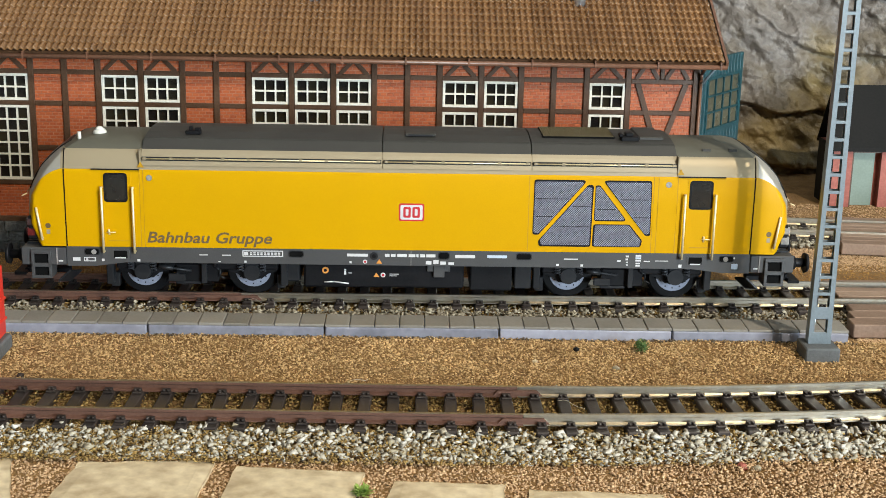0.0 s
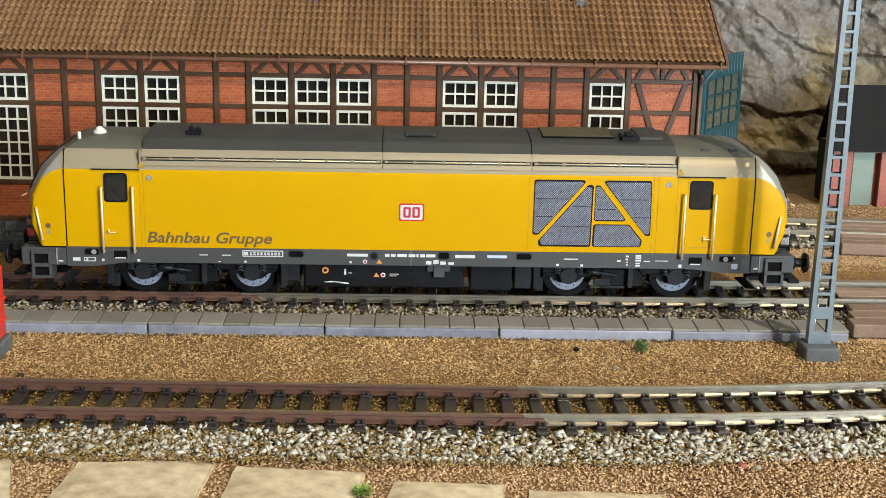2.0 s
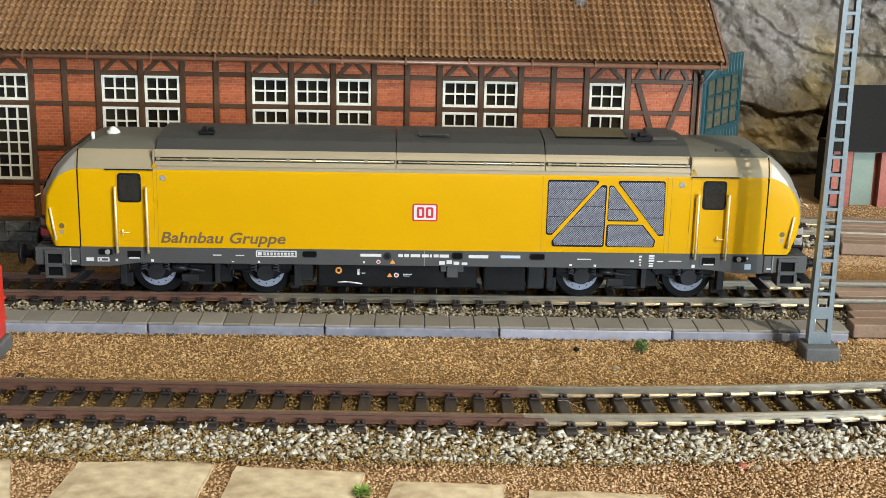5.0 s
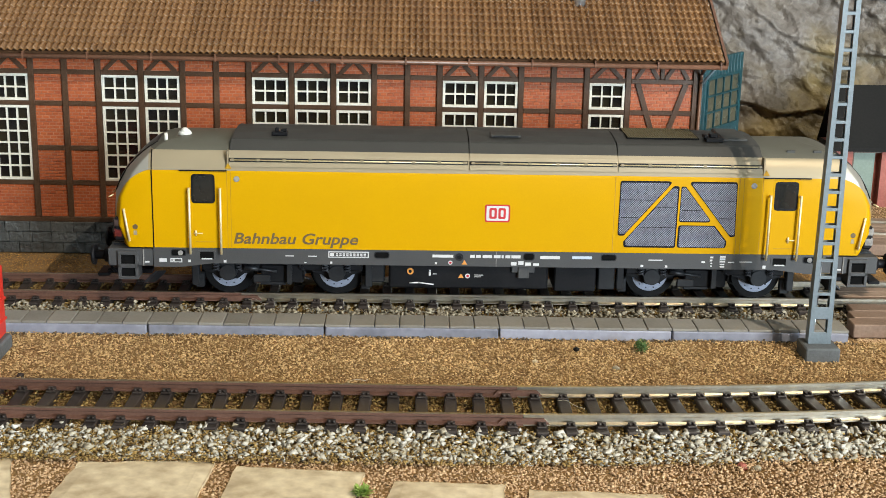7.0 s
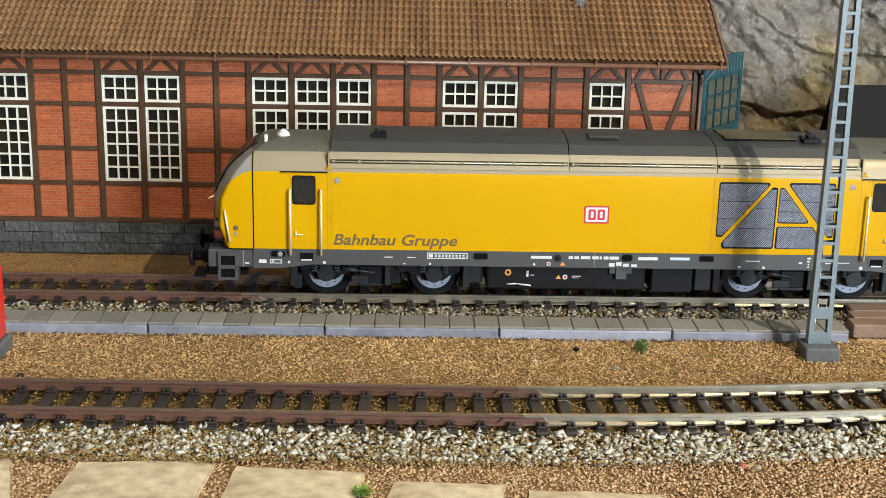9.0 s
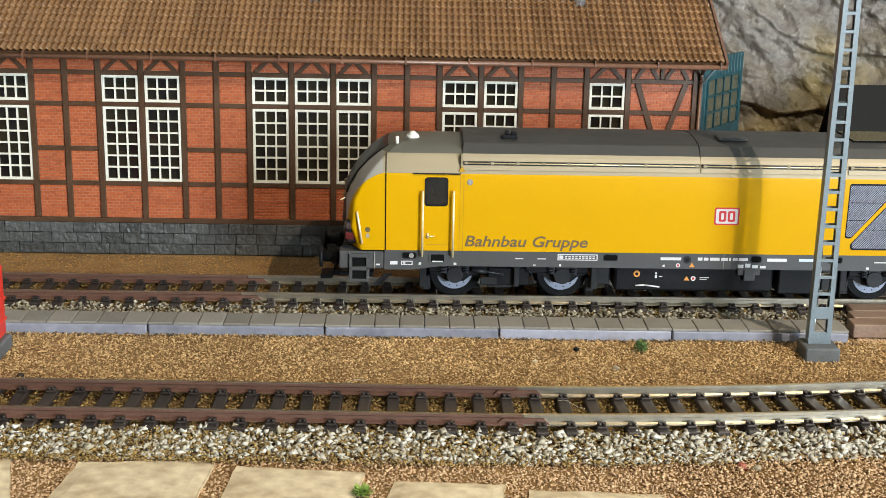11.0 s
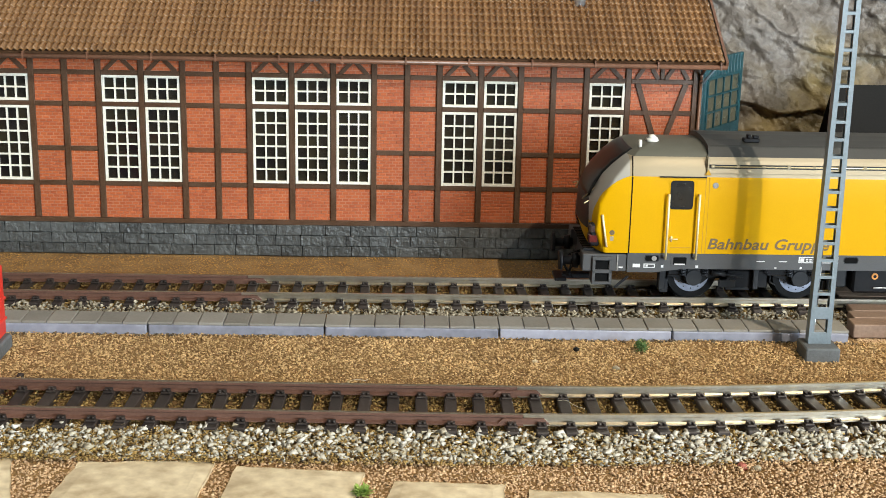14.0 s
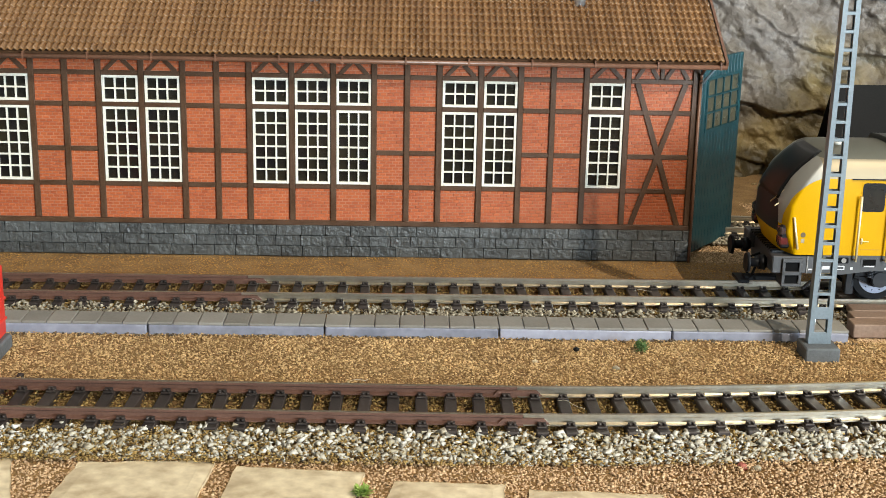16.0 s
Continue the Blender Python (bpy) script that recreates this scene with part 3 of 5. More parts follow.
    a = [bm.verts.new(on(x, s, h)) for x in (x1 - 0.4, x1 + 0.5) for s, h in ((-0.6, -1.8), (length, -1.8), (length, 0.55), (-0.6, 0.55))]
    for q in ((0, 1, 2, 3), (7, 6, 5, 4), (0, 4, 5, 1), (1, 5, 6, 2), (2, 6, 7, 3), (3, 7, 4, 0)):
        bm.faces.new([a[k] for k in q])
    bmesh.ops.recalc_face_normals(bm, faces=bm.faces)
    part("verge_board", bm, M["gutter"], shed)
    for x in (-33.5, 55.0):
        p = on(x, 31.9, 0)
        bm = bmesh.new()
        cyl(bm, (p.x, p.y, p.z - 1), (p.x, p.y, p.z + 5), 2.1, seg=16)
        cyl(bm, (p.x, p.y, p.z + 5), (p.x, p.y, p.z + 7), 2.6, 0.4, seg=16)
        part("roof_vent", bm, M["silver"], shed, "pale grey metal roof vent")


def shed_door(shed, x_r):
    """One leaf of the end doors, standing half open."""
    door = new("door")
    door.parent = shed
    door.matrix_basis = at(x_r + 1.6, YB + 4.5, 0) @ pose(0, 0, 0, 0, 0, 54)
    w, z0, z1 = 32.6, -3.2, 61.6
    fr = 2.2
    zw0, zw1 = 38.0, 54.5
    n = 13
    for i in range(n):
        a, b = i * w / n, (i + 1) * w / n
        wide = a > 4 and b < w - 2.5
        for s0, s1 in (((z0, zw0 - 0.4), (zw1 + 0.4, z1)) if wide else ((z0, z1),)):
            part("door_board", boxes((a + 0.06, b - 0.06, -0.55, 0.55, s0, s1), bevel=0.12), M["teal"], door, "teal painted vertical door board")
    bm = bmesh.new()
    a0, a1 = 4.8, w - 2.4
    for r in ((a0, a1, zw0 - 1, zw0), (a0, a1, zw1, zw1 + 1), (a0 - 1, a0, zw0 - 1, zw1 + 1), (a1, a1 + 1, zw0 - 1, zw1 + 1)):
        box(bm, r[0], r[1], -0.75, 0.75, r[2], r[3])
    for i in range(1, 4):
        x = a0 + i * (a1 - a0) / 4
        box(bm, x - 0.3, x + 0.3, -0.6, 0.6, zw0, zw1)
    for i in range(1, 3):
        z = zw0 + i * (zw1 - zw0) / 3
        box(bm, a0, a1, -0.6, 0.6, z - 0.3, z + 0.3)
    part("door_window_frame", bm, M["teal"], door)
    part("pane", boxes((a0, a1, -0.1, 0.1, zw0, zw1)), M["pane_clear"], door)


# ---- tracks ----
RAILP = [(-1.1, -2.5), (1.1, -2.5), (1.1, -2.2), (0.25, -1.9), (0.25, -0.9), (0.5, -0.7), (0.5, -0.08), (0.38, 0), (-0.38, 0), (-0.5, -0.08), (-0.5, -0.7), (-0.25, -0.9), (-0.25, -1.9), (-1.1, -2.2)]


def sweep_rail(path, side, a, b, mats, parent, label):
    """One rail of a track; path(s) gives the centre point and heading; the head's running face gets the second material."""
    bm = bmesh.new()
    n = max(2, int((b - a) / 6))
    rings = []
    for i in range(n + 1):
        x, y, z, h = path(a + (b - a) * i / n)
        nx, ny = -math.sin(h), math.cos(h)
        rings.append([bm.verts.new((x + nx * (side + u), y + ny * (side + u), z + w)) for u, w in RAILP])
    k = len(RAILP)
    for r0, r1 in zip(rings[:-1], rings[1:]):
        for i in range(k):
            f = bm.faces.new((r0[i], r1[i], r1[(i + 1) % k], r0[(i + 1) % k]))
            f.material_index = 1 if i in (6, 7, 8) else 0
    bm.faces.new(rings[0]), bm.faces.new(rings[-1][::-1])
    bmesh.ops.recalc_face_normals(bm, faces=bm.faces)
    return part("rail", bm, mats, parent, label)


def track(name, label, path, s0, s1, pitch, first, split, skip=()):
    """Sleepers with rail chairs, and two rails; rusty up to the distance split, bare steel past it."""
    t = thing(name, label, "railway track")
    for side in (-8.7, 8.7):
        if split > s0:
            sweep_rail(path, side, s0, split - 0.15, [M["rust"], M["railhead"]], t, "rust-brown painted rail")
        if split < s1:
            sweep_rail(path, side, max(split, s0), s1, [M["steel"], M["steel"]], t, "bare bright steel rail")
    if split > s0 and split < s1:
        for side in (-8.7, 8.7):
            x, y, z, h = path(split)
            bm = bmesh.new()
            for d in (-0.75, 0.75):
                prism(bm, [(-6, -2.2), (6, -2.2), (4.6, -0.8), (-4.6, -0.8)], d - 0.22, d + 0.22)
            bmesh.ops.transform(bm, matrix=Matrix.Translation((x, y, z)) @ Matrix.Rotation(h, 4, "Z") @ Matrix.Translation((0, side, 0)), verts=bm.verts)
            part("rail_joiner", bm, M["rust"], t, "fishplate joint between two rails")
    sm = SLEEPER
    s = s0 + first
    while s < s1:
        x, y, z, h = path(s)
        if not any(a < x < b for a, b in skip):
            ob = new("sleeper", sm)
            ob.parent = t
            ob.matrix_basis = at(x, y, z) @ Matrix.Rotation(h + random.uniform(-0.02, 0.02), 4, "Z")
        s += pitch
    return t


def sleeper_mesh():
    bm = boxes((-1.45, 1.45, -13.6, 13.6, -4.6, -2.52), bevel=0.25)
    for side in (-8.7, 8.7):
        for d in (-1, 1):
            box(bm, -1.15, 1.15, side + d * 1.95 - 0.85, side + d * 1.95 + 0.85, -2.5, -2.0, bevel=0.15)
            box(bm, -0.95, 0.95, side + d * 1.35 - 0.32, side + d * 1.35 + 0.32, -2.0, -1.45)
            for e in (-0.55, 0.55):
                cyl(bm, (e, side + d * 2.0, -2.0), (e, side + d * 2.0, -1.45), 0.32, seg=6)
    bmesh.ops.scale(bm, vec=(MM,) * 3, verts=bm.verts)
    me = bpy.data.meshes.new("sleeper")
    bm.to_mesh(me)
    bm.free()
    me.materials.append(M["sleeper"])
    return me


SLEEPER = sleeper_mesh()


MAIN_TURN = 0.008


def path_main(s):
    """Straight, a little askew to the shed."""
    return s, MAIN_TURN * (s + 70), 0.0, MAIN_TURN


def path_rear(s):
    return s, 85.8 - 0.085 * max(0, s - 110), 0.0, -0.085 if s > 110 else 0.0


def path_front(s):
    """Straight on one side, then a wide curve towards the shed."""
    r, s0 = 720.0, 12.0
    if s < s0:
        return s, -91.35 - 0.0126 * s, 0.4, -0.0126
    a = (s - s0) / r
    return s0 + r * math.sin(a), -91.35 - 0.0126 * s + r * (1 - math.cos(a)), 0.4, a - 0.0126


def tracks():
    track("loco_track", "model railway track with dark sleepers beside the kerb", path_main, -220, 330, 6.75, 3.9, -49.0)
    track("front_track", "model railway track curving away, brown rusty then bare rails", path_front, -190, 330, 6.75, 4.05, 26.0)
    track("shed_track", "bare steel track leading into the engine shed", path_rear, -150, 330, 6.75, 2.0, -150)


# ---- kerb, paving, planks, mast and other things by the tracks ----
def kerb():
    """Platform edge of long kerb stones with small paving slabs on them."""
    k = tagged(thing("platform_kerb", "grey platform kerb of long blocks with paving slabs", "kerb"), kind="structure")
    edges = [-216, -168, -120, -71.8, -23.4, 24.7, 72.6, 122.0]
    for a, b in zip(edges[:-1], edges[1:]):
        part("kerb_block", boxes((a + 0.25, b - 0.25, -32.3, -22.4, -6.5, -2.5), bevel=0.3), M["kerb"], k)
        n = 7
        w = (b - a) / n
        for i in range(n):
            bm = boxes((a + i * w + 0.12, a + (i + 1) * w - 0.12, -32.0 + random.uniform(-0.1, 0.1), -22.6, -2.5, -1.75 + random.uniform(-0.08, 0.08)), bevel=0.15)
            part("paving_slab", bm, M["kerb_top"], k)


def flagstones():
    """Large worn slabs, each given by its two far corners and the x of its two near corners."""
    near, thick = -152.0, 1.3
    for (xa, ya), (xb, yb), xc, xd in (((-116, -115.5), (-84.7, -116.4), -75, -118), ((-70.2, -117.7), (-41.2, -116.4), -43.7, -74.2), ((-36.5, -119.0), (-8.9, -121.7), -13.4, -39.2),
                                       ((-2.7, -125.8), (20.3, -126.8), 18.6, -7.0), ((25.2, -129.3), (53.0, -131.0), 51.0, 23.5)):
        bm = boxes((0, 1, 0, 1, 0, 1))
        bmesh.ops.subdivide_edges(bm, edges=bm.edges[:], cuts=9, use_grid_fill=True)
        cx = (xa + xb + xc + xd) / 4
        for v in bm.verts:
            u, w, h = v.co
            far, low = Vector((xa, ya)).lerp((xb, yb), u), Vector((xd, near)).lerp((xc, near), u)
            q = low.lerp(far, w)
            edge = min(u, 1 - u, w, 1 - w)
            chip = 0.55 if edge < 0.01 else 0.12
            jog = Vector((noise.noise((q.x * 0.35, q.y * 0.35, 1)), noise.noise((q.x * 0.35, q.y * 0.35, 7)))) * chip
            top = (h - 1) * thick + 0.22 * noise.noise((q.x * 0.16, q.y * 0.16, 3)) - (0.3 if edge < 0.01 and h > 0.9 else 0)
            v.co = (q.x - cx + jog.x, q.y + 134 + jog.y, top)
        ob = link("flagstone", bm, M["slab"], smooth=False)
        ob.matrix_world = at(cx, -134, GROUND + 0.75)
        tagged(ob, "buff sandstone flagstone with rough worn edges", "flagstone", "flagstones along the track")


def planks():
    """Timber crossings between and beside the rails."""
    for name, y_mid, rows, x0, lab in (("crossing_near", 0, ((-29.5, -23.2), (-22.9, -16.6), (-16.3, -9.9), (-7.0, -2.4), (-2.1, 2.4), (2.7, 7.0), (10.2, 15)), 128.0, "weathered brown plank crossing over the track"),
                                       ("crossing_far", 83.0, ((-24, -19), (-18.7, -14), (-13.7, -9.6), (-6.6, -2.2), (-1.9, 2.2), (2.5, 6.6), (10.5, 15)), 152.0, "weathered brown plank crossing over the rear track")):
        t = tagged(thing(name, lab, "plank crossing"), kind="structure")
        for a, b in rows:
            turn = 0 if y_mid == 0 else -4.8
            bm = boxes((0, 120, a, b, -4.6, -0.7), bevel=0.25)
            ob = part("plank", bm, M["plank"], t)
            ob.matrix_basis = at(x0 + min(0, a + 14) * 0.26 + random.uniform(-0.4, 0.4), y_mid, 0, 0, 0, turn)


def mast():
    m = thing("catenary_mast", "grey-green lattice steel catenary mast on a concrete base", "mast", at(110.0, -42.4, 0))
    bm = boxes((-4.6, 4.6, -5.6, 3.6, GROUND - 1, -1.5), bevel=0.35)
    part("concrete_base", bm, M["concrete"], m, "dark rough concrete footing")
    h = 118.0

    def half(z):
        return 3.05 - 0.0092 * z

    for sx in (-1, 1):
        bm = bmesh.new()
        for y0, y1, t in ((-1.4, -0.9, 1.25), (0.9, 1.4, 1.0), (-0.95, 0.95, 0.4)):
            vs = []
            for z in (-1.9, h):
                o = half(z)
                i = o - t
                for x, y in ((o, y0), (i, y0), (i, y1), (o, y1)):
                    vs.append(bm.verts.new((sx * x, y, z)))
            for q in ((0, 1, 2, 3), (7, 6, 5, 4), (0, 4, 5, 1), (1, 5, 6, 2), (2, 6, 7, 3), (3, 7, 4, 0)):
                bm.faces.new([vs[k] for k in q])
        bmesh.ops.recalc_face_normals(bm, faces=bm.faces)
        part("channel", bm, M["mast"], m)
    z = -1.5
    i = 0
    while z < h:
        o = half(z)
        tall = (3.2, 3.4)[i] if i < 2 else 0.85
        bm = boxes((-o + 1.1, o - 1.1, -1.37, -0.9, z, z + tall), bevel=0.08)
        part("rung", bm, M["mast"], m)
        if i:
            bm = boxes((-o + 0.9, o - 0.9, 0.92, 1.37, z + 0.2, z + 0.8))
            part("rear_rung", bm, M["mast"], m)
        z += 6.9 if i == 0 else 6.6 if i == 1 else 4.62
        i += 1
    bm = bmesh.new()
    tube(bm, [(-1.6, -0.6, -1.3), (-1.2, -0.2, 9), (-0.9, 0.3, 22), (-1.5, 0.9, 36)], 0.16, 6)
    part("earth_wire", bm, M["silver"], m, "thin bright wire inside the mast")


def hut():
    """Small red brick hut with a tarred roof and a pale door in a recess."""
    t = thing("brick_hut", "small red brick hut with dark tarred roof and pale green door", "hut", at(165.0, 132.0, GROUND))
    w, d, hh = 70.0, 19.0, 24.5
    # dark sheet over the brick gable: the wall's shade, given as colour
    part("gable_wall", boxes((-0.6, 0, 0, d, 0, hh)), M["tar_and_shade"], t, "gable wall coloured dark for its shade")
    bm = boxes((0, 7.5, 0, d, 0, hh), (19.0, w, 0, d, 0, hh), (7.5, 19.0, 3.5, d, 0, hh), (7.5, 19.0, 0, 3.5, hh - 2, hh))
    part("wall", bm, M["brick_far"], t)
    part("door", boxes((8.2, 17.2, 2.6, 3.4, 0.4, hh - 2.2), bevel=0.1), M["pale_green"], t, "pale green panelled door")
    bm = boxes((7.4, 8.3, 0.8, 3.4, 0, hh - 2), (7.4, 19.1, 0.8, 3.4, hh - 2.6, hh - 1.9))
    part("door_frame", bm, M["timber"], t)
    bm = bmesh.new()
    a = [bm.verts.new(v) for v in ((-3.5, -2, hh - 0.3), (w + 5, -2, hh - 0.3), (w + 5, d, hh + 21.5), (3, d, hh + 21.5), (w + 5, d + 1.5, hh - 0.3), (-1, d + 1.5, hh - 0.3))]
    lo = [bm.verts.new(v.co + Vector((0, 0, -1.4))) for v in a]
    for q in ((0, 1, 2, 3), (3, 2, 4, 5)):
        bm.faces.new([a[k] for k in q]), bm.faces.new([lo[k] for k in q[::-1]])
    for i, j in ((0, 1), (1, 2), (2, 4), (4, 5), (5, 3), (3, 0)):
        bm.faces.new((a[i], lo[i], lo[j], a[j]))
        bmesh.ops.recalc_face_normals(bm, faces=bm.faces)
    part("roof", bm, M["tar_and_shade"], t, "dark tarred pitched roof")


def red_cabinet():
    t = thing("red_trackside_cabinet", "bright red ribbed plastic cabinet on a grey base", "cabinet", at(-113.3, -52.0, GROUND))
    for z in (8, 13.5):
        part("band", boxes((-7.3, 7.3, -7.8, 7.8, z, z + 0.8), bevel=0.2), M["red_plastic"], t)
    for x in (-3, 0, 3, 6):
        part("rib", boxes((x - 0.4, x + 0.4, -7.9, -7.3, 5, 21), bevel=0.1), M["red_plastic"], t)
    part("body", boxes((-7.5, 7.0, -7.5, 7.5, 4.0, 23.2), bevel=0.5), M["red_plastic"], t, "bright red ribbed housing")
    part("base", boxes((-8, 8.2, -8.6, 8.2, 0, 4.0), bevel=0.5), M["concrete"], t, "grey plinth")


def tuft(name, label, x, y, n, size, seed, lean=0.6):
    rng = random.Random(seed)
    bm = bmesh.new()
    for _ in range(n):
        a, l = rng.uniform(0, 6.28), size * rng.uniform(0.4, 1.0)
        d = Vector((math.cos(a) * lean, math.sin(a) * lean, rng.uniform(0.25, 1.0))).normalized()
        s = d.cross(Vector((0, 0, 1))).normalized() * size * 0.09
        b = Vector((rng.uniform(-0.3, 0.3), rng.uniform(-0.3, 0.3), 0)) * size
        m = b + d * l * 0.55
        e = b + d * l + Vector((0, 0, -0.15 * l))
        v = [bm.verts.new(q) for q in (b - s, b + s, m + s * 1.2, m - s * 1.2, e)]
        bm.faces.new(v[:4]), bm.faces.new((v[3], v[2], v[4]))
    ob = link(name, bm, M["grass"])
    ob.matrix_world = at(x, y, GROUND + 0.3)
    return tagged(ob, label, "plant")


def bush():
    """A round clump of tiny leaves on short twigs."""
    rng = random.Random(4)
    bm = bmesh.new()
    for _ in range(420):
        d = Vector((rng.gauss(0, 1), rng.gauss(0, 1), rng.gauss(0, 1))).normalized()
        c = Vector((0, 0, 1.9)) + d * rng.uniform(0.7, 2.1) * (1 + 0.25 * noise.noise(d * 2))
        c.z = max(c.z, 0.05)
        u = Vector((rng.gauss(0, 1), rng.gauss(0, 1), rng.gauss(0, 1))).normalized()
        v = u.cross(d).normalized()
        s = rng.uniform(0.22, 0.42)
        bm.faces.new([bm.verts.new(q) for q in (c - u * s, c - v * s * 0.5, c + u * s, c + v * s * 0.5)])
    cyl(bm, (0, 0, -0.3), (0.2, 0, 1.6), 0.25, 0.12, seg=6)
    ob = link("small_bush", bm, M["green"])
    ob.matrix_world = at(62.6, -41.3, ground_z(62.6, -41.3))
    tagged(ob, "small round green foliage bush on brown gravel", "plant")


def pebble(x, y, size, m, label, seed):
    rng = random.Random(seed)
    bm = bmesh.new()
    bmesh.ops.create_icosphere(bm, subdivisions=2, radius=1)
    for v in bm.verts:
        v.co *= 1 + 0.35 * noise.noise(v.co * 1.3 + Vector((seed, 0, 0)))
        v.co = Vector((v.co.x * size * 0.6, v.co.y * size * 0.5, v.co.z * size * 0.4))
    ob = link("pebble", bm, m)
    ob.matrix_world = at(x, y, ground_z(x, y) + size * 0.3, 0, 0, rng.uniform(0, 180))
    tagged(ob, label, "stone", "loose stones on the gravel")


def small_things():
    rng = random.Random(8)
    for x, y, z, l in ((-44, -12, -2.0, 6), (-12, -82, 0.6, 6), (38, -90, -1.5, 7), (70, 2, -1.6, 6)):
        bm = bmesh.new()
        a = rng.uniform(-0.7, 0.7)
        pts = [(l * (k / 5 - 0.5), 0.5 * math.sin(k * 1.3 + x), 0.35 + 0.5 * math.sin(k * 0.9)) for k in range(6)]
        tube(bm, pts, 0.055, 5)
        ob = link("straw", bm, M["straw"])
        ob.matrix_world = at(x, y, z, 0, 0, math.degrees(a))
        tagged(ob, "thin dry straw fibre lying across the track", "straw", "dry fibres on the track")
    pebble(45.0, -41.5, 1.5, M["black"], "small dark pebble on brown gravel", 1)
    pebble(53.8, -55.5, 1.6, M["ballast"], "small pale pebble on brown gravel", 2)
    pebble(33.0, -52.0, 1.4, M["slab"], "small buff pebble on brown gravel", 3)
    pebble(-97.0, -66.0, 1.6, M["sleeper"], "small dark brown lump on gravel", 4)
    pebble(72.5, -116.6, 2.0, M["brick_far"], "small reddish pebble by the ballast", 5)
    pebble(75.5, -117.5, 1.7, M["ballast"], "small pale pebble by the ballast", 6)
    bush()
    tuft("grass_tuft", "bright green grass tuft between flagstones", -9.4, -131.6, 90, 3.1, 5)


def gravel():
    rng = np.random.default_rng(7)

    def band(n, x0, x1, y0, y1, z=GROUND):
        p = np.stack([rng.uniform(x0, x1, n), rng.uniform(y0, y1, n), np.full(n, z)], 1)
        p[:, 2] = [ground_z(a, b) for a, b, _ in p]
        return p

    # brown gravel between the kerb and the front track
    p = band(36000, -140, 165, -72, -31)
    p[:, 2] += rng.uniform(-0.1, 0.35, len(p))
    scatter("gravel", p, rng.uniform(0.5, 0.95, len(p)), 0.8, M["grain"], 1, "loose brown gravel between the tracks")
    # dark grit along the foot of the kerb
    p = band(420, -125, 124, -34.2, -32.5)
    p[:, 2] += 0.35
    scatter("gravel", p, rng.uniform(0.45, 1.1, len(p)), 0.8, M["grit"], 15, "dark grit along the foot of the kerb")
    # finer brown scatter before the shed
    p = band(15000, -150, 175, 16, 48)
    p[:, 2] += rng.uniform(-0.15, 0.15, len(p))
    scatter("gravel", p, rng.uniform(0.4, 0.75, len(p)), 0.7, M["grain_fine"], 2, "fine ochre scatter beside the shed")
    p = np.concatenate([band(5000, 93, 190, 48, 72), band(7000, 125, 180, -32, -16), band(6000, 118, 215, 40, 76), band(4000, 130, 210, 95, 137)])
    scatter("gravel", p, rng.uniform(0.5, 0.9, len(p)), 0.8, M["grain_red"], 12, "loose brown gravel by the plank crossing")
    # mossy grains between the rails
    for path, sd in ((path_main, 3), (path_front, 4)):
        n = 15000
        s, o = rng.uniform(-150, 175, n), rng.uniform(-14.5, 14.5, n)
        c = np.array([path(a) for a in s])
        p = np.stack([c[:, 0] - np.sin(c[:, 3]) * o, c[:, 1] + np.cos(c[:, 3]) * o, c[:, 2] - 4.0 + rng.uniform(-0.3, 0.6, n)], 1)
        scatter("ballast", p, rng.uniform(0.45, 1.0, n), 0.8, M["moss"], sd, "mossy brown ballast between the rails")
    # broken stone shoulders
    for path, sd, lo, hi, n, big, m in ((path_main, 5, -22.0, -10.6, 6500, 0.72, "ballast_dark"), (path_main, 11, 11, 17, 900, 0.8, "moss"), (path_front, 6, -25.0, -11.3, 5600, 0.98, "ballast"),
                                        (path_front, 8, 12.0, 17.5, 2600, 0.75, "ballast_dark"), (path_rear, 9, -17, 17, 4200, 1.1, "ballast_dark")):
        s, o = rng.uniform(-150 if path is not path_rear else 93, 175, n), rng.uniform(lo, hi, n)
        c = np.array([path(a) for a in s])
        fall = np.clip((np.abs(o) - 13) / 11.0, 0, 1)
        p = np.stack([c[:, 0] - np.sin(c[:, 3]) * o, c[:, 1] + np.cos(c[:, 3]) * o, c[:, 2] - 3.5 - 1.2 * fall + rng.uniform(-0.5, 0.7, n) * (1 - 0.5 * fall)], 1)
        scatter("ballast", p, big * rng.uniform(0.7, 1.9, n) * rng.choice([1, 1, 1, 1.4], n), 0.85, M[m], sd, "broken pale stone ballast along the track")
    # earth-brown grains among the pale stones
    n = 9000
    s, o = rng.triangular(-150, -110, 120, n), rng.uniform(-27, -11.5, n)
    c = np.array([path_front(a) for a in s])
    fall = np.clip((np.abs(o) - 13) / 11.0, 0, 1)
    p = np.stack([c[:, 0] - np.sin(c[:, 3]) * o, c[:, 1] + np.cos(c[:, 3]) * o, c[:, 2] - 3.3 - 1.2 * fall + rng.uniform(-0.3, 0.35, n)], 1)
    scatter("ballast", p, rng.uniform(0.45, 0.95, n), 0.8, M["moss"], 14, "earth-brown grit among the pale ballast")
    # brown gravel in the foreground
    p = band(23000, -100, 125, -150, -110)
    p[:, 2] += rng.uniform(-0.1, 0.3, len(p)) + 0.7 * np.clip((p[:, 0] - 40) / 40, 0, 1)
    scatter("gravel", p, rng.uniform(0.5, 1.0, len(p)), 0.8, M["grain_red"], 10, "reddish brown gravel round the flagstones")


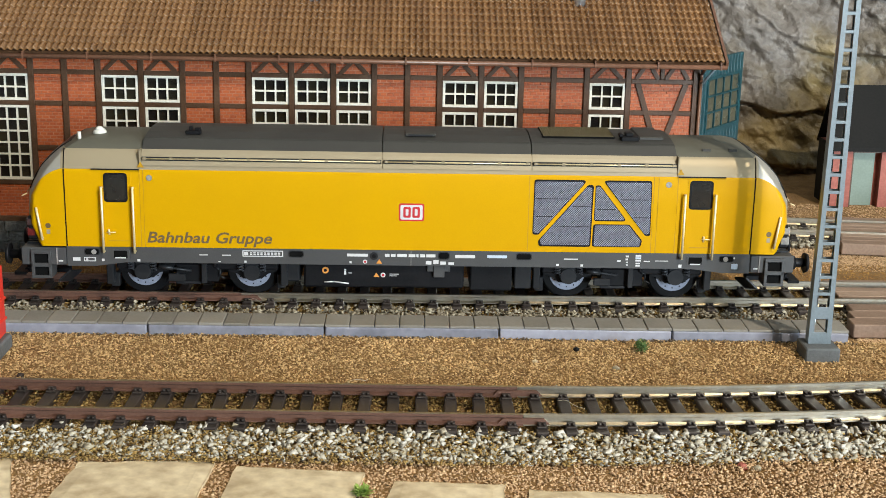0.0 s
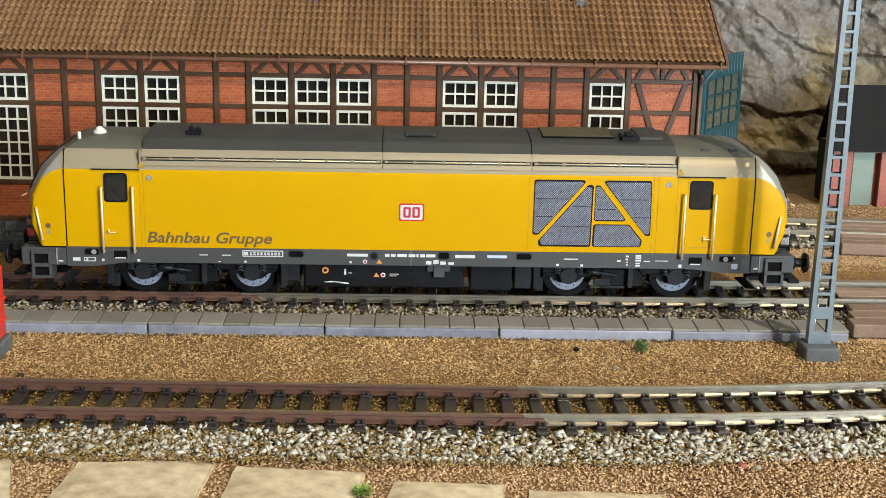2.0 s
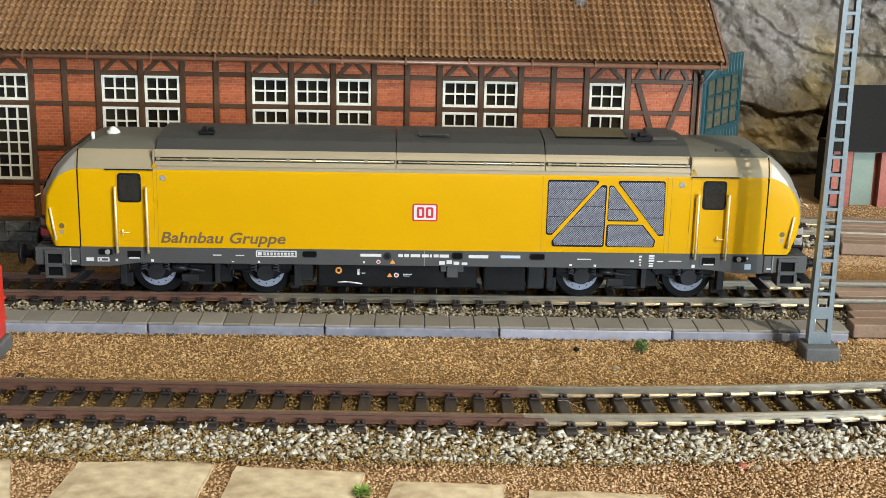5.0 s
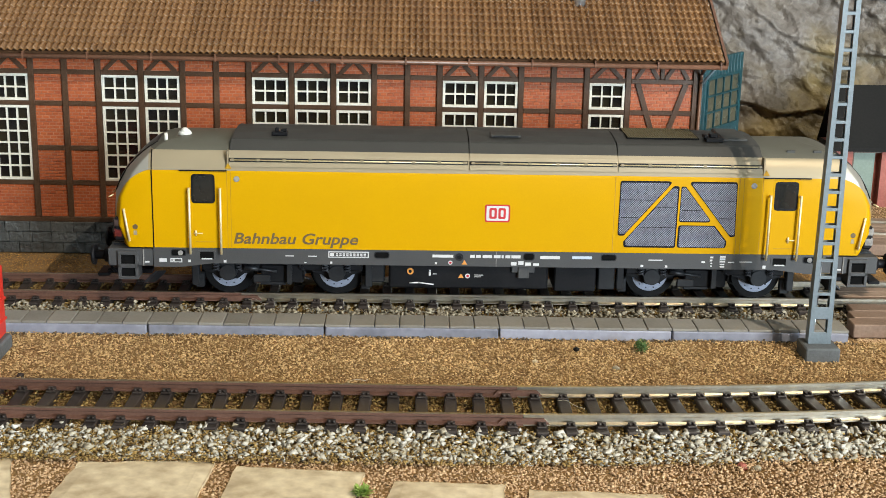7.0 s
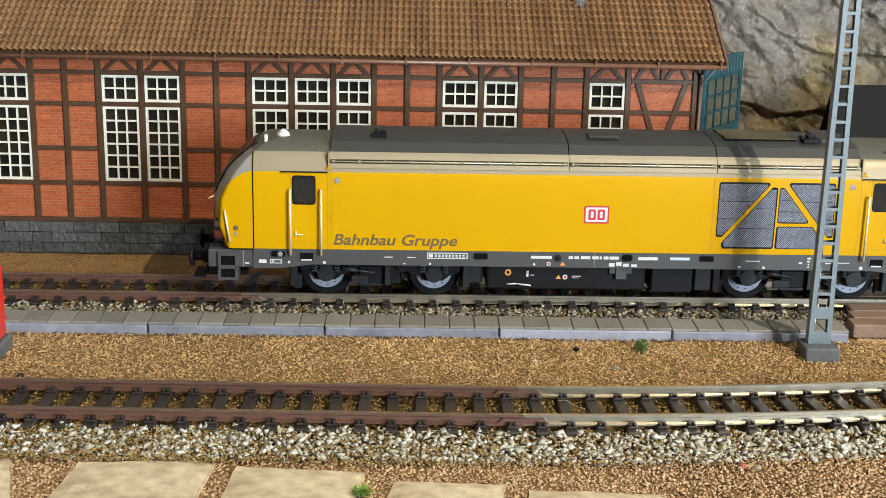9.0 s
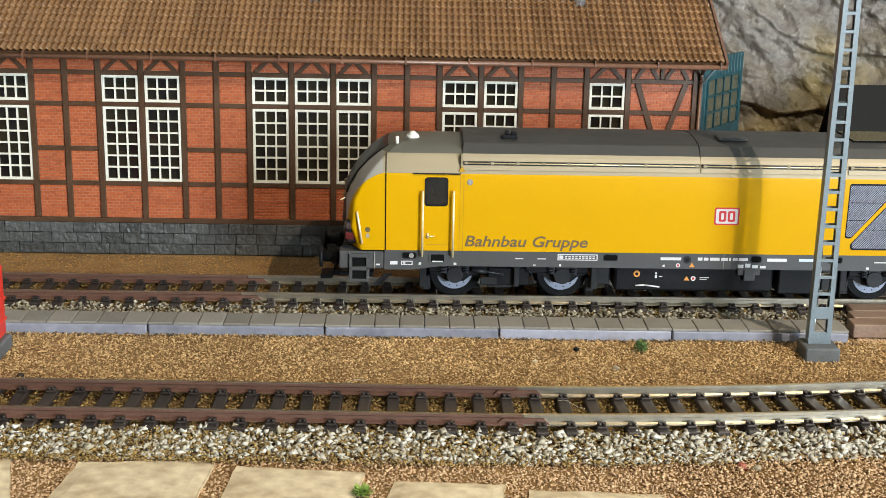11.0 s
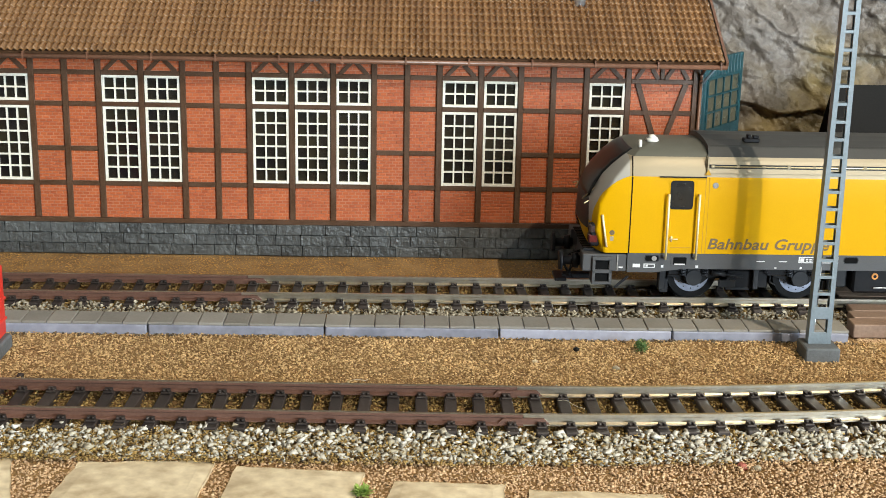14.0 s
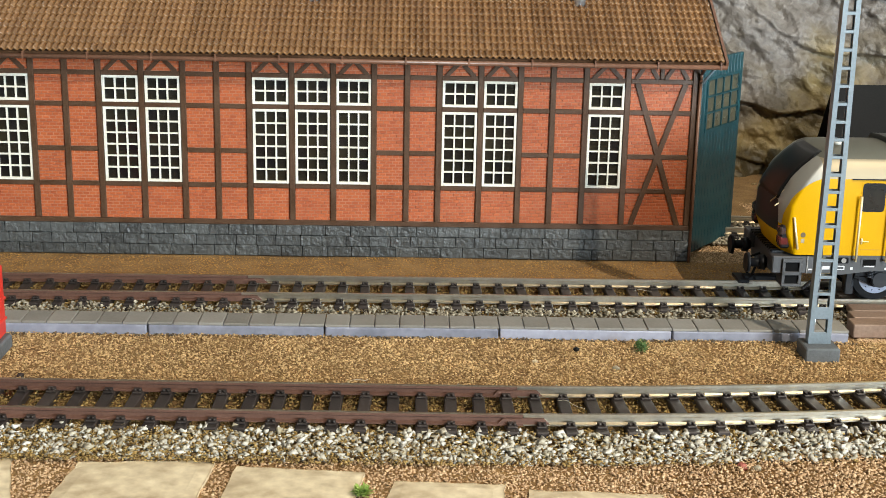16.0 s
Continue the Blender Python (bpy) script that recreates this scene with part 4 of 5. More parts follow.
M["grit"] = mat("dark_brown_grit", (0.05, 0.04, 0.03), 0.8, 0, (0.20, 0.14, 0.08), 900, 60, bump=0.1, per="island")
M["straw"] = mat("dry_straw", (0.62, 0.55, 0.42), 0.6, 0, bump=0.05)
M["grass"] = mat("bright_grass", (0.20, 0.34, 0.05), 0.8, 0, (0.34, 0.42, 0.10), 900, 60, bump=0.1, per="island")
M["pane_clear"] = mat("dull_door_pane", (0.05, 0.055, 0.042), 0.25, 0, (0.10, 0.09, 0.055), 400, 60, bump=0.05)
M["brick_far"] = mat("red_hut_brick", (0.40, 0.12, 0.085), 0.6, 0, (0.26, 0.07, 0.048), 900, 120, bump=0.3)
M["grain_fine"] = mat("ochre_scatter_grain", (0.66, 0.38, 0.11), 0.9, 0, (0.30, 0.14, 0.035), 900, 60, bump=0.1, per="island")
M["grain_red"] = mat("reddish_gravel_grain", (0.80, 0.56, 0.33), 0.9, 0, (0.44, 0.27, 0.14), 900, 60, bump=0.1, per="island")


# ---- the diesel locomotive ----
SIDE = 17.2
SECTION = [(17.2, 15.5), (17.25, 22.0), (17.25, 30.0), (17.2, 36.6), (17.0, 37.7), (16.3, 40.2), (15.3, 42.4), (14.7, 43.0), (12.6, 44.1), (9.0, 44.9), (5.0, 45.3), (0.0, 45.5)]
NOSE = [(9.0, 104.6), (15.5, 106.6), (18.0, 108.2), (21.0, 109.0), (26.0, 109.2), (28.5, 108.9), (31.0, 108.1), (34.0, 106.7), (37.0, 104.8), (40.0, 102.0), (42.5, 99.1), (44.0, 96.4), (45.0, 92.8), (45.5, 88.0)]


def nose_x(y, z):
    """Distance of the end's surface from the middle of the engine, bowed in plan."""
    for (za, xa), (zb, xb) in zip(NOSE[:-1], NOSE[1:]):
        if z <= zb:
            x = xa + (xb - xa) * (z - za) / (zb - za)
            break
    else:
        x = NOSE[-1][1]
    return x - 3.0 * (abs(y) / SIDE) ** 3.0


def half_width(z):
    for (ya, za), (yb, zb) in zip(SECTION[:-1], SECTION[1:]):
        if z <= zb:
            return ya + (yb - ya) * (z - za) / (zb - za)
    return 0.0


def body_shell(loco):
    ring = [(-y, z) for y, z in SECTION] + [(y, z) for y, z in SECTION[-2::-1]]
    bm = bmesh.new()
    cols = []
    for y, z in ring:
        e = nose_x(y, z)
        xs = [-e, -e + 0.35, -e + 1.0]
        inner = e - 1.0
        xs += [-inner * (1 - 2 * k / 24) for k in range(1, 24)]
        xs += [e - 1.0, e - 0.35, e]
        pts = []
        for i, x in enumerate(xs):
            t = 0.94 if i in (0, len(xs) - 1) else 0.985 if i in (1, len(xs) - 2) else 1.0
            pts.append(bm.verts.new((x, y * (1 - (1 - t) * 0.5), z - (1 - t) * (0 if z < 20 else 2.5))))
        cols.append(pts)
    for a, b in zip(cols[:-1], cols[1:]):
        for i in range(len(a) - 1):
            bm.faces.new((a[i], a[i + 1], b[i + 1], b[i])).smooth = True
    n = len(SECTION)
    for end in (0, -1):
        sgn = -1 if end == 0 else 1
        prev = None
        for j in range(n):
            left, right = cols[j][end], cols[len(cols) - 1 - j][end]
            z = left.co.z
            row = [left]
            if j < n - 1:
                for k in range(1, 12):
                    y = left.co.y + (right.co.y - left.co.y) * k / 12
                    row.append(bm.verts.new((sgn * nose_x(y, z), y, z)))
                row.append(right)
            if prev:
                if len(row) == 1:
                    for k in range(len(prev) - 1):
                        bm.faces.new((prev[k], prev[k + 1], row[0])).smooth = True
                else:
                    for k in range(len(row) - 1):
                        bm.faces.new((prev[k], prev[k + 1], row[k + 1], row[k])).smooth = True
            prev = row
    bmesh.ops.recalc_face_normals(bm, faces=bm.faces)
    return part("body_shell", bm, YELLOW, loco, "yellow body with sand band and grey roof")


def plate(parent, name, pts, y0, y1, m, label="", side=-1):
    """A flat plate on the engine's side; y0, y1 count outwards from the middle."""
    bm = prism(bmesh.new(), pts, side * y0, side * y1)
    return part(name, bm, m, parent, label)


def rect(x0, x1, z0, z1, r=0.0):
    pts = [(x0, z0), (x1, z0), (x1, z1), (x0, z1)]
    return rounded(pts, r) if r else pts


def disc(x, z, r, n=18):
    return [(x + r * math.cos(2 * math.pi * i / n), z + r * math.sin(2 * math.pi * i / n)) for i in range(n)]


def lettering(parent, name, words, x0, x1, z0, height, y, m, shear=0.0, bold=0.0):
    """Words in the built-in font as a thin mesh on the engine's side, from x0 to x1, capitals of that height."""
    cu = bpy.data.curves.new(name, "FONT")
    cu.body, cu.size, cu.shear, cu.offset, cu.resolution_u = words, 1.0, shear, bold, 3
    tmp = bpy.data.objects.new(name, cu)
    scene.collection.objects.link(tmp)
    bpy.context.view_layer.update()
    me = bpy.data.meshes.new_from_object(tmp.evaluated_get(bpy.context.evaluated_depsgraph_get()))
    bpy.data.objects.remove(tmp)
    co = np.array([v.co for v in me.vertices])
    a, b = co[:, 0].min(), co[:, 0].max()
    cap = 0.69
    for v in me.vertices:
        v.co = Vector(((x0 + (v.co.x - a) / (b - a) * (x1 - x0)) * MM, y * MM, (z0 + v.co.y / cap * height) * MM))
    me.materials.clear()
    me.materials.append(m)
    ob = new(name, me)
    ob.parent = parent
    return ob


def wheelset_mesh():
    bm = bmesh.new()
    for s in (-1, 1):
        cyl(bm, (0, s * 7.0, 0), (0, s * 9.6, 0), 7.2, 7.0, seg=40, mi=0)
        cyl(bm, (0, s * 6.4, 0), (0, s * 7.0, 0), 8.0, seg=40, mi=0)
        cyl(bm, (0, s * 9.5, 0), (0, s * 9.75, 0), 5.25, 5.1, seg=40, mi=1)
        cyl(bm, (0, s * 9.7, 0), (0, s * 9.85, 0), 3.2, seg=24, mi=2)
        cyl(bm, (0, s * 9.7, 0), (0, s * 10.2, 0), 1.9, seg=16, mi=0)
        for k in range(12):
            a = 2 * math.pi * k / 12
            cyl(bm, (4.2 * math.cos(a), s * 9.7, 4.2 * math.sin(a)), (4.2 * math.cos(a), s * 9.79, 4.2 * math.sin(a)), 0.22, seg=6, mi=2)
    cyl(bm, (0, -7, 0), (0, 7, 0), 1.2, seg=10, mi=0)
    bmesh.ops.scale(bm, vec=(MM,) * 3, verts=bm.verts)
    me = bpy.data.meshes.new("wheelset")
    bm.to_mesh(me)
    bm.free()
    for k in ("tyre", "wheelgrey", "black"):
        me.materials.append(M[k])
    return me


WHEELS = []
M["tyre"] = mat("dark_tyre_steel", (0.008, 0.008, 0.009), 0.5, 0.0, (0.006, 0.006, 0.006), 1500, 120, bump=0.05, spec=0.12)
M["spring"] = mat("dark_grey_moulding", (0.011, 0.012, 0.014), 0.4, 0, (0.018, 0.019, 0.021), 1500, 120, bump=0.1, spec=0.35)
M["coil"] = mat("grey_coil_steel", (0.07, 0.075, 0.085), 0.4, 0.2, (0.05, 0.052, 0.06), 1500, 120, bump=0.05)
M["lamp_dark"] = mat("smoky_lamp_lens", (0.07, 0.045, 0.042), 0.12, 0, (0.03, 0.02, 0.02), 1500, 300, bump=0.05, coat=0.5)
M["groove"] = mat("panel_groove", (0.42, 0.225, 0.0), 0.6, 0, bump=0, vary=0.1)
M["horn"] = mat("pale_cream_plastic", (0.72, 0.70, 0.62), 0.4, 0, bump=0.02, vary=0.08)
M["pale_blue"] = mat("pale_blue_print", (0.5, 0.58, 0.68), 0.5, 0, bump=0, vary=0.08)


def bogie(loco, cx):
    b = new("bogie")
    b.parent = loco
    b.matrix_basis = at(cx, 0, 0)
    part("bogie_frame", boxes((-24, 24, -6, 6, 5, 11), (-23, 23, -12.6, -10.6, 7.8, 10.4), (-23, 23, 10.6, 12.6, 7.8, 10.4), (-6, 6, -13.4, 13.4, 4.4, 9.6), bevel=0.3), M["black"], b, "black bogie frame")
    for s in (-1, 1):
        for wx in (-15.5, 15.5):
            bm = bmesh.new()
            cyl(bm, (wx, s * 10.0, 7.2), (wx, s * 13.6, 7.2), 2.7, 2.3, seg=20)
            box(bm, wx - 2.0, wx + 2.0, min(s * 10.4, s * 13.0), max(s * 10.4, s * 13.0), 7.2, 11.6, bevel=0.25)
            part("axle_box", bm, M["spring"], b, "round black axle box")
            for d in (-3.2, 3.2):
                bm = bmesh.new()
                prev = None
                for k in range(37):
                    a = k * 2 * math.pi / 8
                    p = (wx + d + 0.72 * math.cos(a), s * 13.6 + 0.72 * math.sin(a), 7.8 + 3.6 * k / 36)
                    if prev:
                        cyl(bm, prev, p, 0.24, seg=5)
                    prev = p
                part("coil_spring", bm, M["coil"], b)
            bm = bmesh.new()
            prism(bm, [(wx - 7.4, 11.0), (wx + 7.4, 11.0), (wx + 7.0, 7.2), (wx + 4.4, 6.4), (wx + 2.6, 4.9), (wx - 2.6, 4.9), (wx - 4.4, 6.4), (wx - 7.0, 7.2)], s * 10.4, s * 11.4)
            part("axle_guide", bm, M["black"], b)
            side = 1 if wx > 0 else -1
            bm = boxes((wx + side * 9.2 - 1.0, wx + side * 9.2 + 1.0, min(s * 10.4, s * 13.6), max(s * 10.4, s * 13.6), 3.4, 10.8), bevel=0.25)
            box(bm, wx + side * 8.2 - 1.2, wx + side * 8.2 + 1.2, min(s * 9.4, s * 11.6), max(s * 9.4, s * 11.6), 2.2, 6.4, bevel=0.2)
            part("sand_box", bm, M["spring"], b)
        bm = bmesh.new()
        cyl(bm, (-10.2, s * 14.6, 9.2), (-1.5, s * 14.6, 8.0), 0.42, seg=8)
        cyl(bm, (-10.6, s * 14.6, 9.25), (-6.6, s * 14.6, 8.7), 0.75, seg=10)
        part("yaw_damper", bm, M["spring"], b)
        bm = boxes((1.4, 2.9, min(s * 13.8, s * 15.0), max(s * 13.8, s * 15.0), 4.4, 11.2), (0.7, 3.6, min(s * 13.6, s * 15.4), max(s * 13.6, s * 15.4), 10.2, 11.2), bevel=0.15)
        part("bracket", bm, M["spring"], b, "dark grey vertical bracket")
        bm = bmesh.new()
        tube(bm, [(5.2, s * 14.0, 10.5), (5.0, s * 14.0, 9.0), (6.6, s * 14.0, 8.2), (6.4, s * 14.0, 6.4), (8.0, s * 14.0, 5.6)], 0.2, 6)
        part("brake_hose", bm, M["spring"], b)
        bm = boxes((-8.2, -3.4, min(s * 12.8, s * 14.0), max(s * 12.8, s * 14.0), 4.6, 6.8), (-6.2, 1.0, min(s * 12.2, s * 13.2), max(s * 12.2, s * 13.2), 3.6, 4.6), bevel=0.2)
        part("brake_cylinder", bm, M["spring"], b)
    for wx in (-15.5, 15.5):
        w = new("wheelset", WHEEL_MESH)
        w.parent = loco
        w["label"] = "black and blue-grey spoked steel wheels on an axle"
        WHEELS.append((cx + wx, w))


WHEEL_MESH = wheelset_mesh()


def cab_side(loco, e, s):
    """Door, window, handrails and lamps of one cab end (e: -1 or 1) on one side (s: -1 or 1)."""
    def y(d):
        return s * (SIDE + d)

    def pl(name, pts, d0, d1, m, label="", parent=loco):
        return part(name, prism(bmesh.new(), pts, y(d0), y(d1)), m, parent, label)

    if e < 0:
        dx0, dx1, wx0, wx1, h0, h1 = -86.6, -77.6, -85.3, -79.2, -86.0, -77.4
    else:
        dx0, dx1, wx0, wx1, h0, h1 = 76.8, 86.0, 78.2, 84.4, 76.7, 85.3
    door = pl("cab_door", rect(dx0 + 0.7, dx1 - 0.4, 15.7, 37.2, 0.8), -0.4, 0.10, M["yellow"], "yellow cab door with small window")
    pl("door_gasket", rect(wx0 - 0.25, wx1 + 0.25, 28.4, 36.7, 1.1), 0.0, 0.16, M["black"], "", door)
    pl("door_window", rect(wx0 + 0.35, wx1 - 0.35, 29.0, 36.1, 0.7), 0.0, 0.19, M["glass"], "dark glazed door window", door)
    hx = (wx0 + 1.2) if e < 0 else (wx1 - 1.2)
    bm = bmesh.new()
    cyl(bm, (hx - 1.0, y(0.5), 19.8), (hx + 1.5, y(0.5), 19.8), 0.16, seg=6)
    cyl(bm, (hx - 0.4, y(0), 19.0), (hx - 0.4, y(0.4), 20.6), 0.3, seg=6)
    part("door_handle", bm, M["rail_handle"], door, "pale metal door handle")
    pl("door_step_line", rect(wx0 + 0.6, wx1 + 0.2, 17.2, 17.4), 0.0, 0.14, M["groove"], "", door)
    pl("rain_strip", rect(min(dx0, dx1) - 2.2, max(dx0, dx1) + 2.0, 37.55, 37.85), -0.1, 0.35, M["black"], "black rain strip over the door")
    for hxx in (h0, h1):
        bm = bmesh.new()
        cyl(bm, (hxx, y(1.3), 14.0), (hxx, y(1.3), 33.0), 0.33, seg=10)
        for z in (14.3, 32.6):
            cyl(bm, (hxx, y(0), z), (hxx, y(1.3), z), 0.3, seg=8)
        part("handrail", bm, M["rail_handle"], loco, "pale gold vertical handrail")
    # nose handrail, drain hole, lamp cluster
    bm = bmesh.new()
    cyl(bm, (e * 104.4, y(0.3), 26.6), (e * 102.9, y(0.9), 17.4), 0.34, seg=8)
    for x, z in ((104.2, 26.0), (103.0, 18.0)):
        cyl(bm, (e * x, y(-0.8), z), (e * x, y(0.6), z), 0.25, seg=6)
    part("nose_handrail", bm, M["rail_handle"], loco, "pale gold sloping nose handrail")
    pl("side_socket", disc(e * 101.4, 21.4, 0.75), -0.1, 0.06, M["print_grey"])
    pl("warning_label", rect(e * 101.4 - 0.5, e * 101.4 + 0.5, 19.0, 20.3), 0.0, 0.05, M["sand"])
    lamp = bmesh.new()
    box(lamp, min(e * 104.5, e * 107.6), max(e * 104.5, e * 107.6), min(s * 12.6, s * 16.3), max(s * 12.6, s * 16.3), 17.0, 23.8, bevel=0.6)
    lp = part("lamp_cluster", lamp, M["black"], loco, "black lamp housing with red and clear lenses")
    part("tail_lens", boxes((min(e * 105.0, e * 107.75), max(e * 105.0, e * 107.75), min(s * 12.5, s * 16.35), max(s * 12.5, s * 16.35), 17.9, 20.6), bevel=0.4), M["lamp_red"] if e < 0 else M["lamp_clear"], lp)
    part("head_lens", boxes((min(e * 105.0, e * 107.75), max(e * 105.0, e * 107.75), min(s * 12.5, s * 16.35), max(s * 12.5, s * 16.35), 20.9, 23.4), bevel=0.4), M["lamp_dark"] if e < 0 else M["lamp_clear"], lp)
    # seams round the nose and at the cab's back
    bm = prism(bmesh.new(), rect(e * 96.4 - 0.18, e * 96.4 + 0.18, 15.5, 37.6), y(-0.1), y(0.06))
    part("nose_seam", bm, M["dark"], loco)
    bm = bmesh.new()
    for (ya, za), (yb, zb) in zip(SECTION[4:7], SECTION[5:8]):
        a, b = Vector((e * 96.4, s * ya, za)), Vector((e * 96.4, s * yb, zb))
        cyl(bm, a, b, 0.17, seg=6)
    part("nose_seam", bm, M["dark"], loco)
    x = e * 75.2
    pl("warning_triangle", [(x - 0.95, 38.3), (x + 0.95, 38.3), (x, 39.9)], -0.35, -0.05, M["groove"])
    for xx in ((-75.6, -74.6) if e < 0 else (74.6, 69.2, 67.9)):
        pl("panel_seam", rect(xx - 0.09, xx + 0.09, 15.6, 37.5), -0.1, 0.05, M["groove"])
    xx = -72.9 if e < 0 else 72.0
    pl("round_cover", disc(xx, 35.4, 0.85), -0.1, 0.12, M["lamp_clear"], "round pale metal cover")
    # skirt end with steps
    sk = boxes((min(e * 96.8, e * 109.4), max(e * 96.8, e * 109.4), min(s * 11, s * 17.0), max(s * 11, s * 17.0), 9.9, 15.0), bevel=0.3)
    part("buffer_beam_side", sk, M["frame_grey"], loco, "dark grey buffer beam block")
    st = bmesh.new()
    a, b = sorted((e * 100.9, e * 106.6))
    ya, yb = sorted((s * 12.0, s * 17.75))
    for r in ((a, b, 6.2, 7.0), (a, b, 9.5, 10.6), (a, b, 13.3, 14.4), (a, a + 0.9, 7.0, 13.3), (b - 0.9, b, 7.0, 13.3)):
        box(st, r[0], r[1], ya, yb, r[2], r[3], bevel=0.12)
    ladder = part("cab_steps", st, M["frame_grey"], loco, "dark grey two-tread cab steps")
    part("step_recess", boxes((a + 0.9, b - 0.9, min(s * 12.2, s * 17.15), max(s * 12.2, s * 17.15), 7.0, 13.3)), M["dark"], ladder)
    pl("seam_strip", rect(e * 99.4 - 0.15, e * 99.4 + 0.15, 10.0, 15.0), -0.3, 0.1, M["lamp_clear"])
    pl("shunter_mark", rect(e * 98.4 - 0.6, e * 98.4 + 0.6, 11.0, 11.4), -0.3, 0.03, M["white"])
    bm = bmesh.new()
    cyl(bm, (e * 109.0, s * 10.0, 11.2), (e * 114.6, s * 10.0, 11.2), 1.5, 1.25, seg=16)
    cyl(bm, (e * 109.8, s * 10.0, 11.2), (e * 111.6, s * 10.0, 11.2), 2.3, 2.0, seg=16)
    cyl(bm, (e * 114.4, s * 10.0, 11.2), (e * 115.3, s * 10.0, 11.2), 3.0, 2.7, seg=24)
    part("buffer", bm, M["black"], loco, "black round buffer")
    bm = boxes((-2.4, 2.4, -3.5, 3.5, -0.3, 0.3), bevel=0.15)
    bmesh.ops.transform(bm, matrix=Matrix.Translation((e * 97.2, s * 12.6, 5.6)) @ Matrix.Rotation(e * 0.75, 4, "Y") @ Matrix.Rotation(s * 0.35, 4, "X"), verts=bm.verts)
    part("rail_guard", bm, M["spring"], loco, "dark sloping rail guard plate")


def locomotive():
    loco = thing("diesel_locomotive", "yellow four-axle model diesel locomotive with dark grey roof, on the track", "locomotive")
    body_shell(loco)
    # skirt below the body
    for s in (-1, 1):
        pts = [(-96.6, 9.8), (-89.0, 9.8), (-80.0, 11.0), (80.0, 10.9), (89.0, 9.8), (96.6, 9.8), (96.6, 15.48), (-96.6, 15.48)]
        skirt = part("side_skirt", prism(bmesh.new(), pts, s * 15.8, s * 17.15), M["frame_grey"], loco, "dark grey side skirt with small markings")
        for x, w, h in ((-89.6, 1.9, 0.75), (-32.4, 1.9, 0.75), (9.3, 1.4, 0.85), (32.0, 2.0, 0.75), (89.8, 1.9, 0.75)):
            rim = prism(bmesh.new(), rounded(rect(x - w - 0.25, x + w + 0.25, 14.0 - h - 0.25, 14.0 + h + 0.25), h), s * 17.0, s * 17.24)
            part("slot_rim", rim, M["spring"], skirt)
            part("slot", prism(bmesh.new(), rounded(rect(x - w, x + w, 14.0 - h, 14.0 + h), h), s * 17.0, s * 17.28), M["dark"], skirt)
        for x in (-89.0, 89.6):
            part("fuel_cap", prism(bmesh.new(), disc(x, 14.0, 0.72), s * 17.0, s * 17.45), M["lamp_clear"], skirt)
        for x in (-10.5,):
            part("round_cap", prism(bmesh.new(), disc(x, 13.7, 1.15), s * 17.0, s * 17.3), M["spring"], skirt)
            part("round_cap", prism(bmesh.new(), disc(x, 13.7, 0.6), s * 17.0, s * 17.42), M["black"], skirt)
        for x in (-81.6, 80.9):
            part("step_rim", prism(bmesh.new(), rect(x - 2.5, x + 2.5, 11.8, 14.8, 0.5), s * 17.0, s * 17.3), M["frame_grey"], skirt)
            part("step_hole", prism(bmesh.new(), rect(x - 1.9, x + 1.9, 12.2, 14.4, 0.3), s * 17.0, s * 17.34), M["dark"], skirt)
            part("step_edge", boxes((x - 1.5, x + 1.5, min(s * 17.0, s * 17.5), max(s * 17.0, s * 17.5), 12.2, 12.55)), M["white"], skirt)
    y = -17.2
    # markings on the skirt that cannot be read, or are numbers and names: plain bars
    bars = [(-18.1, -12.2, 13.5, 14.3, "white"), (-7.4, -6.1, 13.5, 14.35, "white"), (-5.7, -4.4, 13.5, 14.35, "white"), (-3.9, -1.2, 13.5, 14.35, "white"), (-0.7, 1.2, 13.5, 14.35, "white"), (1.5, 2.1, 13.5, 14.35, "white"), (2.6, 4.0, 13.5, 14.35, "white"), (4.3, 6.9, 13.5, 14.35, "white"), (12.5, 18.1, 13.4, 14.3, "white"), (21.6, 27.2, 13.5, 14.3, "pale_blue"),
            (-59.6, -57.2, 13.3, 13.55, "white"), (-53.2, -50.8, 13.3, 13.55, "white"), (-91.9, -88.6, 11.2, 12.4, "white"), (-95.0, -92.9, 11.3, 12.3, "white"),
            (-86.9, -86.2, 11.3, 12.0, "white"), (-77.0, -76.2, 11.3, 12.0, "white"), (-47.0, -46.4, 11.3, 11.9, "white"), (41.2, 42.0, 11.4, 12.0, "white"), (48.2, 48.9, 11.3, 11.9, "white"),
            (43.4, 47.4, 13.3, 13.6, "white"), (58.6, 59.6, 12.8, 13.3, "white"), (61.0, 61.9, 14.2, 14.7, "white"), (61.0, 61.7, 13.3, 13.8, "white"), (61.2, 61.7, 12.5, 12.9, "white"), (61.2, 61.7, 11.7, 12.1, "white"), (63.8, 65.4, 14.4, 14.9, "white"), (63.8, 65.4, 13.7, 14.2, "pale_blue"), (63.8, 65.4, 13.0, 13.5, "white"), (63.9, 65.2, 12.2, 12.6, "white"), (63.9, 65.2, 11.5, 11.9, "white"), (66.2, 68.0, 12.9, 13.2, "white"),
            (69.5, 73.2, 13.1, 13.3, "white"), (76.2, 77.1, 11.3, 12.2, "white"), (91.4, 93.2, 11.0, 12.6, "pale_blue"), (91.8, 92.3, 14.0, 14.5, "white"),
            (4.2, 5.8, 11.4, 12.4, "white"), (6.3, 7.8, 11.6, 12.7, "white"), (8.3, 9.9, 11.4, 12.3, "white"), (10.6, 12.2, 11.4, 12.1, "white"), (-17.4, -16.8, 11.5, 12.1, "white"), (-54.3, -53.7, 11.4, 11.7, "white")]
